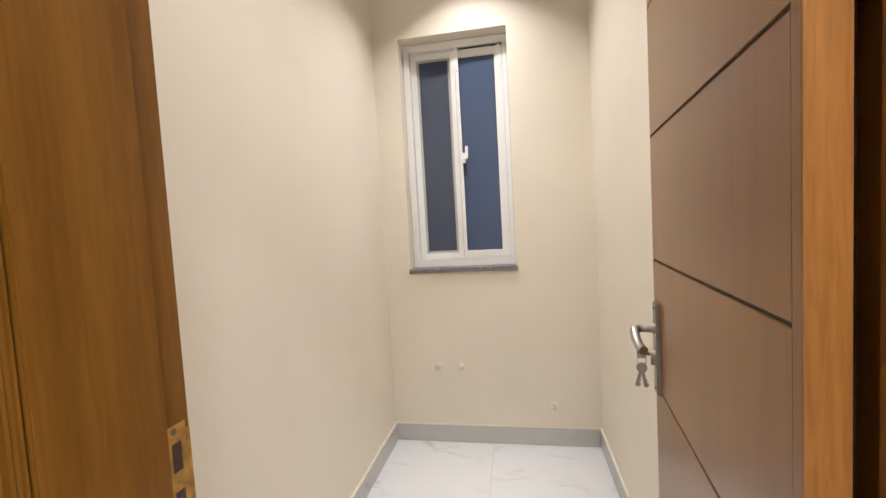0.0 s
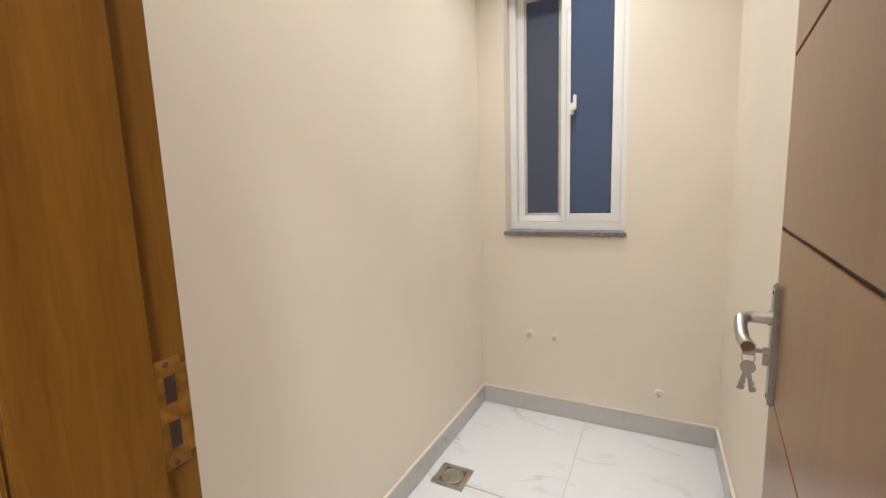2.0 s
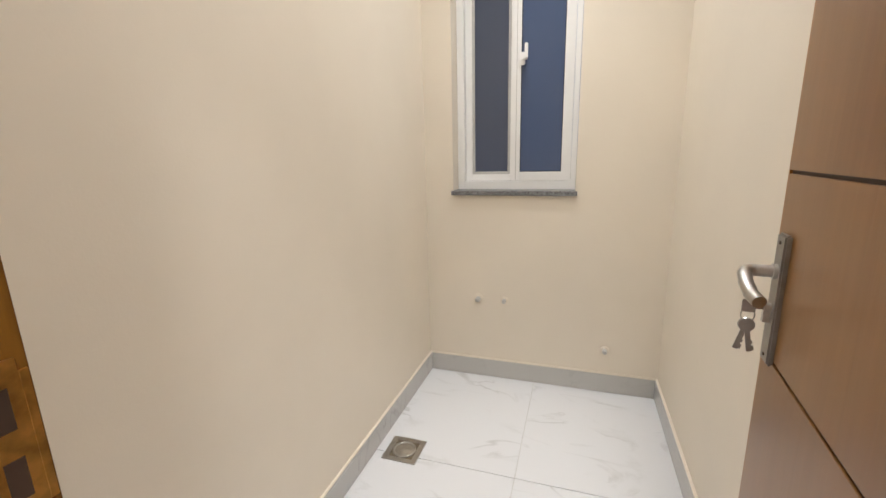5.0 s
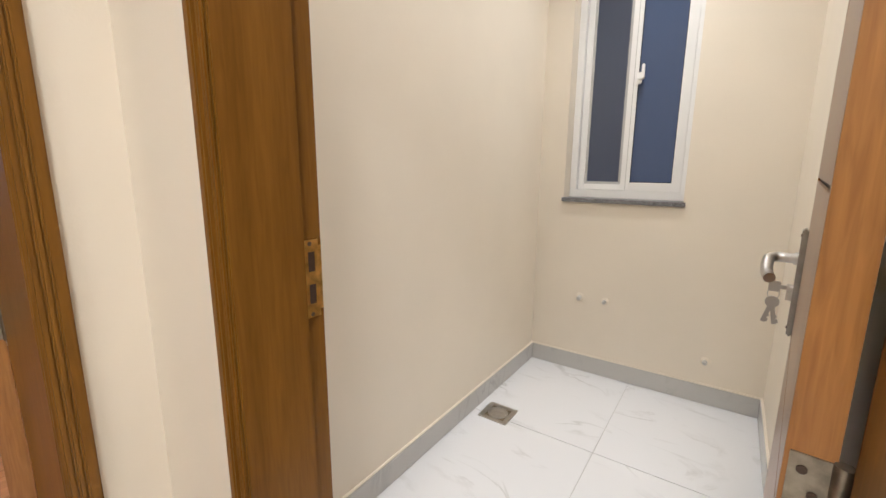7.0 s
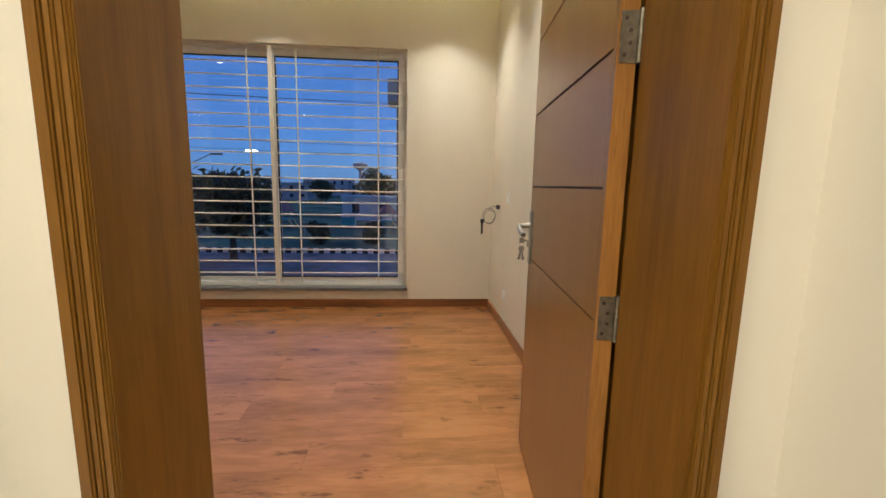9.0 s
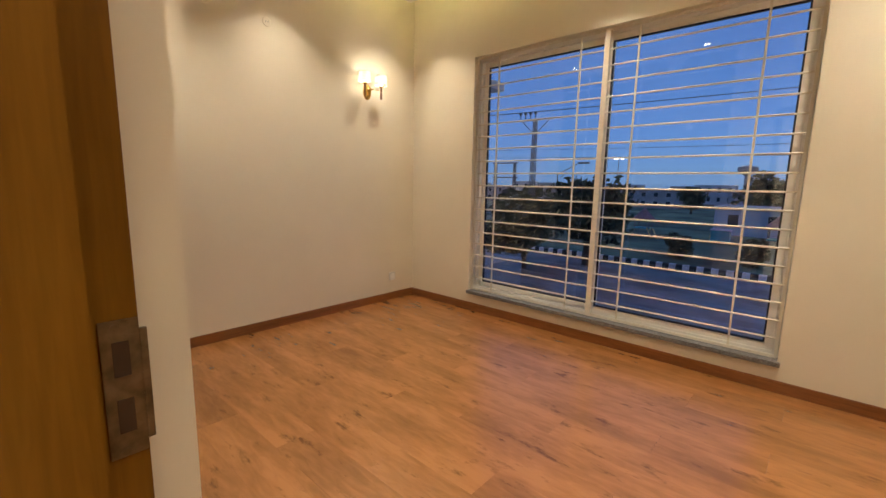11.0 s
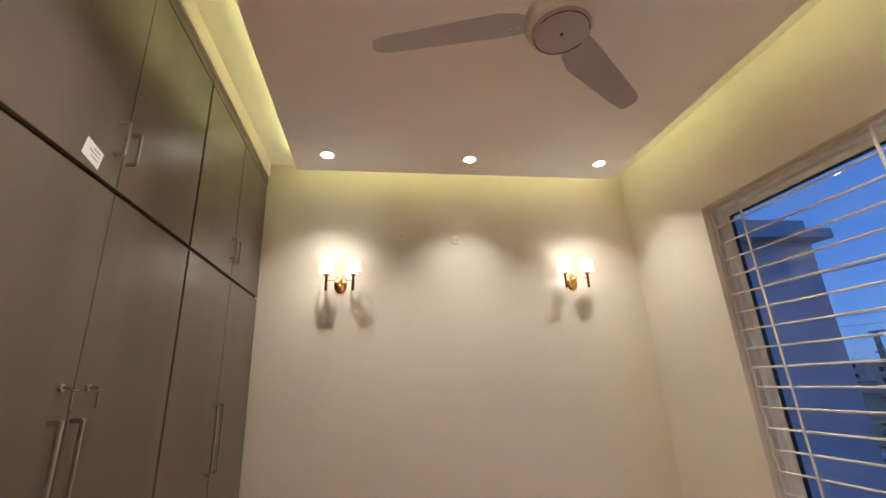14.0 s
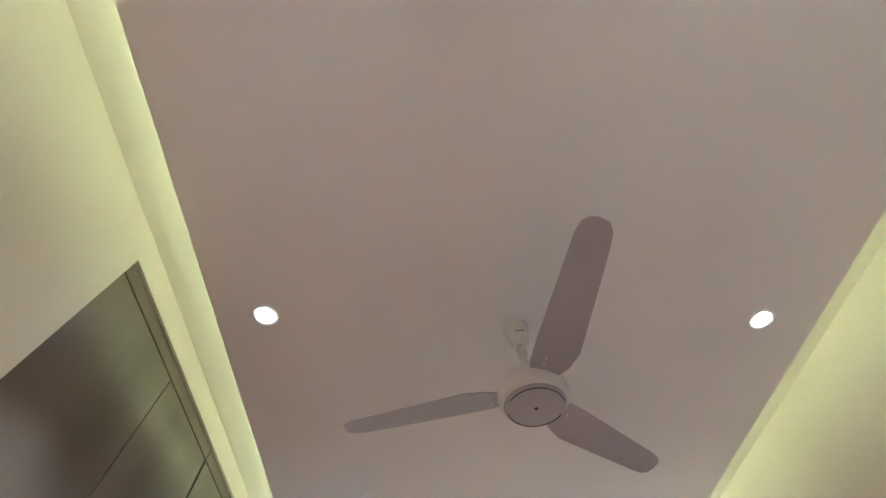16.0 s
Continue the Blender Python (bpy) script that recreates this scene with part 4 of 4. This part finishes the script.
def clump_tree(name, x, y, h, r, label, trunk=True, seed=1, flat=1.0):
    rnd = random.Random(seed)
    t = thing(name, pose(x, y, GZ), label, "tree" if trunk else "bush")
    base = h - 2 * r * flat if trunk else 0.0
    if trunk:
        tr = bmesh.new()
        tube(tr, (0, 0, -0.1), (0, 0, base + r * flat), 0.18 * r / 2, 0.07 * r / 2, 10)
        for i in range(5):
            a = rnd.uniform(0, 6.28)
            tube(tr, (0, 0, base + 0.2 * r), (math.cos(a) * r * 0.6, math.sin(a) * r * 0.6, base + r * flat * rnd.uniform(0.6, 1.3)), 0.05 * r / 2, 0.02, 6)
        part("trunk", tr, M_BARK, t)
    co, fa = [], []
    lobes = [(Vector((rnd.uniform(-.55, .55) * r, rnd.uniform(-.55, .55) * r, base + r * flat + rnd.uniform(-.55, .6) * r * flat)), r * rnd.uniform(.35, .6)) for _ in range(14)]
    for _ in range(2600):
        c, lr = rnd.choice(lobes)
        d = Vector((rnd.gauss(0, 1), rnd.gauss(0, 1), rnd.gauss(0, 1))).normalized() * lr * rnd.uniform(0.6, 1.08)
        p = c + d
        if p.z < 0.05:
            continue
        s = r * rnd.uniform(0.07, 0.13)
        u = Vector((rnd.gauss(0, 1), rnd.gauss(0, 1), rnd.gauss(0, 1))).normalized()
        v = u.orthogonal().normalized()
        k = len(co)
        co += [p - u * s, p + v * s * 0.6, p + u * s, p - v * s * 0.6]
        fa.append((k, k + 1, k + 2, k + 3))
    me = bpy.data.meshes.new("crown")
    me.from_pydata([tuple(c) for c in co], [], fa)
    me.materials.append(M_LEAVES)
    ob = new("crown", me)
    ob.parent = t
    return t


clump_tree("tree", -28.0, -11.6, 5.6, 2.9, "dark leafy roadside tree at dusk", True, 3, 0.8)
clump_tree("tree", -24.0, -14.0, 4.6, 2.5, "dark spreading tree beside the road", True, 4, 0.8)
clump_tree("tree", -20.0, -18.5, 4.4, 2.4, "dark tree near the neighbouring house", True, 5, 0.8)
clump_tree("tree", -86.0, -6.6, 8.0, 4.2, "dark rounded tree across the field", True, 6, 0.95)
for i, (x, y, h, r) in enumerate(((-36, -3.2, 1.9, 1.1), (-36, -7.8, 1.9, 1.05), (-37, -0.2, 1.8, 1.0), (-36.5, 4.0, 1.7, 0.9))):
    clump_tree("bush", x, y, h, r, "round clipped bush behind the kerb", False, 20 + i, 0.85)


def building(x, y, w, d, h, material, label, floors=2, seed=0):
    t = thing("building", pose(x, y, GZ), label, "building", "far buildings")
    part("wall", B(-d / 2, d / 2, -w / 2, w / 2, 0, h), material, t)
    part("parapet", B(-d / 2 - 0.15, d / 2 + 0.15, -w / 2 - 0.15, w / 2 + 0.15, h, h + 0.4), material, t)
    n = max(2, int(w / 3))
    for f in range(floors):
        for i in range(n):
            yy = -w / 2 + (i + 0.5) * w / n
            zz = (f + 0.35) * h / floors
            part("window", B(d / 2 - 0.02, d / 2 + 0.03, yy - 0.5, yy + 0.5, zz, zz + h / floors * 0.45), M_DARKWIN, t)
    return t


rnd = random.Random(8)
for i in range(34):
    a = radians(-62 + i * 3.1)
    dist = rnd.uniform(120, 230)
    building(-math.cos(a) * dist, math.sin(a) * dist, rnd.uniform(6, 13), rnd.uniform(6, 9), rnd.uniform(4.5, 8.0), rnd.choice((M_CONC, M_PALE)), "small flat-roofed house on the horizon at dusk")
lw = building(-62, -5.8, 7.5, 5.0, 3.0, M_PALE, "low pale building across the field", 1)
for i in range(12):
    a = radians(-58 + i * 9.3)
    clump_tree("tree", -math.cos(a) * 105, math.sin(a) * 105, rnd.uniform(3.5, 5.5), rnd.uniform(2.2, 3.2), "far dark tree on the horizon", True, 40 + i, 0.6)

nb = thing("house", pose(-13.2, -9.2, GZ), "neighbouring pale house with a projecting roof cornice", "house")
part("wall", B(0, 9.0, -12.0, 0, 0, 8.5), M_PALE, nb)
part("cornice", B(-0.35, 9.35, -12.35, 0.35, 8.5, 8.75), M_PALE, nb)
part("parapet", B(0, 9.0, -12.0, 0, 8.75, 9.1), M_PALE, nb)
part("boundary_wall", B(-3.0, 0.0, -6.0, -0.2, 0, 2.2), M_CONC, nb)


def lattice_pole(x, y, h, w, lamps, label):
    t = thing("lattice_pole", pose(x, y, GZ), label, "pylon", "street pylons")
    leg = bmesh.new()
    for sx in (-1, 1):
        for sy in (-1, 1):
            tube(leg, (sx * w, sy * w, 0), (sx * w * 0.55, sy * w * 0.55, h), 0.05, seg=6)
    part("leg_frame", leg, M_GALV, t)
    br = bmesh.new()
    n = int(h / 0.75)
    for i in range(n):
        z0, z1 = i * h / n, (i + 1) * h / n
        k0, k1 = w * (1 - 0.45 * z0 / h), w * (1 - 0.45 * z1 / h)
        for sx in (-1, 1):
            tube(br, (sx * k0, -k0, z0), (sx * k1, k1, z1), 0.03, seg=5)
            tube(br, (-k0, sx * k0, z0), (k1, sx * k1, z1), 0.03, seg=5)
            tube(br, (sx * k1, -k1, z1), (sx * k1, k1, z1), 0.03, seg=5)
    part("bracing", br, M_GALV, t)
    if lamps:
        arm = bmesh.new()
        box(arm, -0.12, 0.12, -1.9, 1.9, h, h + 0.14)
        for s in (-1, 1):
            tube(arm, (0, s * 0.3, h - 1.2), (0, s * 1.6, h), 0.05, seg=6)
        part("cross_arm", arm, M_GALV, t)
        for yy in (-1.8, -1.2, -0.6, 0.0):
            ins = bmesh.new()
            tube(ins, (0, yy, h + 0.14), (0, yy, h + 0.65), 0.05, seg=6)
            tube(ins, (0, yy, h + 0.65), (0, yy, h + 0.85), 0.16, seg=8)
            part("insulator", ins, M_GASKET, t)
    return t


lattice_pole(-40.5, -23.3, 12.0, 0.26, True, "steel lattice power pole with a cross arm")
for y in (-32.3, -29.4):
    lattice_pole(-46.5, y, 8.0, 0.2, False, "slim steel lattice pole of a transformer frame")
tf = thing("transformer_frame", pose(-46.5, -30.85, GZ), "steel cross beams between two lattice poles", "beam")
for z in (8.0, 6.2):
    part("beam", B(-0.1, 0.1, -1.9, 1.9, z, z + 0.14), M_GALV, tf)
sl = thing("street_lamp", pose(-41.2, -20.5, GZ), "street lamp on a leaning arm", "street lamp")
part("pole", tube(bmesh.new(), (0, 0, 0), (0, -0.3, 6.6), 0.09, 0.06, 8), M_GALV, sl)
part("arm", tube(bmesh.new(), (0, -0.3, 6.5), (0, 2.0, 7.6), 0.05, 0.04, 8), M_GALV, sl)
part("lamp_head", B(-0.15, 0.15, 1.9, 3.0, 7.5, 7.68, bev=0.03), M_GALV, sl)
fl = thing("flood_light", pose(-96.0, -34.5, GZ), "distant pair of bright floodlights on a pole", "street lamp")
part("pole", tube(bmesh.new(), (0, 0, 0), (0, 0, 11.5), 0.10, 0.07, 8), M_GALV, fl)
for y in (-0.7, 0.7):
    part("lamp_head", B(-0.2, 0.2, y - 0.35, y + 0.35, 11.5, 11.85), M_STREET, fl, "glowing floodlight")
wt = thing("water_tower", pose(-190.0, -22.0, GZ), "distant mushroom-shaped water tower", "water tower")
part("shaft", tube(bmesh.new(), (0, 0, 0), (0, 0, 11), 0.8, 0.7, 12), M_CONC, wt)
part("tank", lathe(bmesh.new(), [(0.9, 10.5), (3.2, 12.5), (3.2, 13.6), (1.0, 14.2)], seg=20), M_CONC, wt)
tw = thing("tank_tower", pose(-45.0, -0.6, GZ), "concrete frame tower carrying a square water tank", "water tower")
for sx in (-0.8, 0.8):
    for sy in (-0.8, 0.8):
        part("column", B(sx - 0.15, sx + 0.15, sy - 0.15, sy + 0.15, 0, 13.2), M_CONC, tw)
for z in (3.0, 5.2, 7.4, 9.6, 11.6):
    part("ring_beam", B(-0.9, 0.9, -0.9, 0.9, z, z + 0.18), M_CONC, tw)
part("tank", B(-1.8, 1.8, -1.8, 1.8, 13.2, 15.4, bev=0.05), M_CONC, tw)
wr = bmesh.new()
for k, (z, yo) in enumerate(((12.9, -2.2), (12.9, -1.5), (12.9, -0.8), (12.9, 0.0), (9.0, 0.1), (8.2, 0.1))):
    pts = [(-40.5 + (12 if s > 0 else 0) * 0, -23.9 + yo + s * 6.0, GZ + z - 0.02 * (36 - (s - 6) ** 2) * 0.6) for s in range(-2, 15)]
    bent(wr, pts, 0.018, 4)
pw = thing("power_lines", pose(0, 0, 0), "thin sagging power lines across the sky", "power line")
part("wires", wr, M_WIRE, pw)


def play_tent(x, y, label):
    """A play tower: four posts, a deck and a pointed cloth roof, with a slide to the road side."""
    t = thing("play_tower", pose(x, y, GZ), label, "play tower", "playground")
    for sx in (-0.7, 0.7):
        for sy in (-0.7, 0.7):
            part("post", tube(bmesh.new(), (sx, sy, 0), (sx, sy, 1.9), 0.06, seg=8), M_GALV, t)
    part("deck", B(-0.8, 0.8, -0.8, 0.8, 0.9, 1.0), M_TEAL, t)
    roof = bmesh.new()
    bmesh.ops.create_cone(roof, cap_ends=True, segments=8, radius1=1.25, radius2=0.03, depth=1.3, matrix=Matrix.Translation((0, 0, 2.5)))
    part("roof", roof, M_REDCLOTH, t, "dull red pointed roof")
    slide = bmesh.new()
    for dy in (-0.3, 0.3):
        tube(slide, (0.8, 0.9 + dy, 1.0), (2.6, 1.9 + dy, 0.15), 0.07, seg=8)
    part("slide_rail", slide, M_YELLOW, t, "yellow slide rails")


M_REDCLOTH = mat("faded_red_roof", (0.36, 0.16, 0.16), 0.8, vary=0.15, scale=1.5)
M_TEAL = mat("teal_panel", (0.05, 0.36, 0.36), 0.6, vary=0.1, scale=2.0)
M_YELLOW = mat("yellow_plastic", (0.55, 0.42, 0.14), 0.5, vary=0.1, scale=3.0)
play_tent(-50, -14.6, "red-roofed playground tower with a yellow slide")
play_tent(-48, -2.7, "red-roofed playground tower beside the low building")
kiosk = thing("kiosk", pose(-50, -7.3, GZ), "small teal kiosk on the playground grass", "kiosk", "")
part("body", B(-0.5, 0.5, -0.8, 0.8, 0, 1.25, bev=0.04), M_TEAL, kiosk)
part("roof", B(-0.6, 0.6, -0.9, 0.9, 1.25, 1.36, bev=0.02), M_PALE, kiosk)

# ---- floors, last ----
fb = struct("floor", B(XW, -0.285, YS, YN, -0.06, FLOOR - 0.004), M_JOINT, "reddish brown wood laminate floor", "floor")
rnd = random.Random(5)
PW, PL = 0.193, 1.21
gap = 0.0007
i = 0
x = XW
plank_mesh = {}
PLANK_END = -0.905
while x < PLANK_END - 0.001:
    x1 = min(x + PW, PLANK_END)
    y = YS - (i * 0.41) % PL
    while y < YN:
        ya, yb = max(y, YS), min(y + PL, YN)
        if yb - ya > 0.02:
            key = (round(x1 - x, 3), round(yb - ya, 3))
            if key not in plank_mesh:
                bm = B(-key[0] / 2 + gap / 2, key[0] / 2 - gap / 2, -key[1] / 2 + gap / 2, key[1] / 2 - gap / 2, -0.004, 0.0)
                me = bpy.data.meshes.new("plank")
                bm.to_mesh(me)
                bm.free()
                me.materials.append(M_PLANK)
                plank_mesh[key] = me
            p = new("plank", plank_mesh[key])
            p.parent = fb
            p.location = ((x + x1) / 2, (ya + yb) / 2, FLOOR)
        y += PL
    x = x1
    i += 1
bm = B(-0.9045, XH - 0.0005, -0.598, 0.370, -0.05, 0.027)
part("threshold", bm, M_PLANK, fb)

fs = struct("floor_room", B(SX0, SX1, YH, SY1, -0.06, -0.004), M_GROUT, "white marble-look floor tiles", "floor")
for x0, x1 in ((SX0, -0.0165), (-0.0135, SX1)):
    for y0, y1 in ((YH, 0.6685), (0.6715, 1.8685), (1.8715, SY1)):
        if y1 - y0 > 0.02:
            t = part("tile", B(-(x1 - x0) / 2, (x1 - x0) / 2, -(y1 - y0) / 2, (y1 - y0) / 2, -0.0045, 0.0, bev=0.0008), M_TILE, fs)
            t.location = ((x0 + x1) / 2, (y0 + y1) / 2, 0)
fh = struct("floor_hall", B(XH, 1.60, -2.2, YH - 0.001, -0.06, -0.005), M_GROUT, "white marble-look hall floor tiles", "floor")
for ix in range(4):
    for iy in range(3):
        x0, y0 = XH + ix * 0.6, -2.2 + iy * 1.2
        x1, y1 = min(x0 + 0.597, 1.6), min(y0 + 1.197, YH - 0.002)
        if x1 - x0 > 0.02 and y1 - y0 > 0.02:
            t = part("tile", B(-(x1 - x0) / 2, (x1 - x0) / 2, -(y1 - y0) / 2, (y1 - y0) / 2, -0.0045, 0.0), M_TILE, fh)
            t.location = ((x0 + x1) / 2, (y0 + y1) / 2, 0)
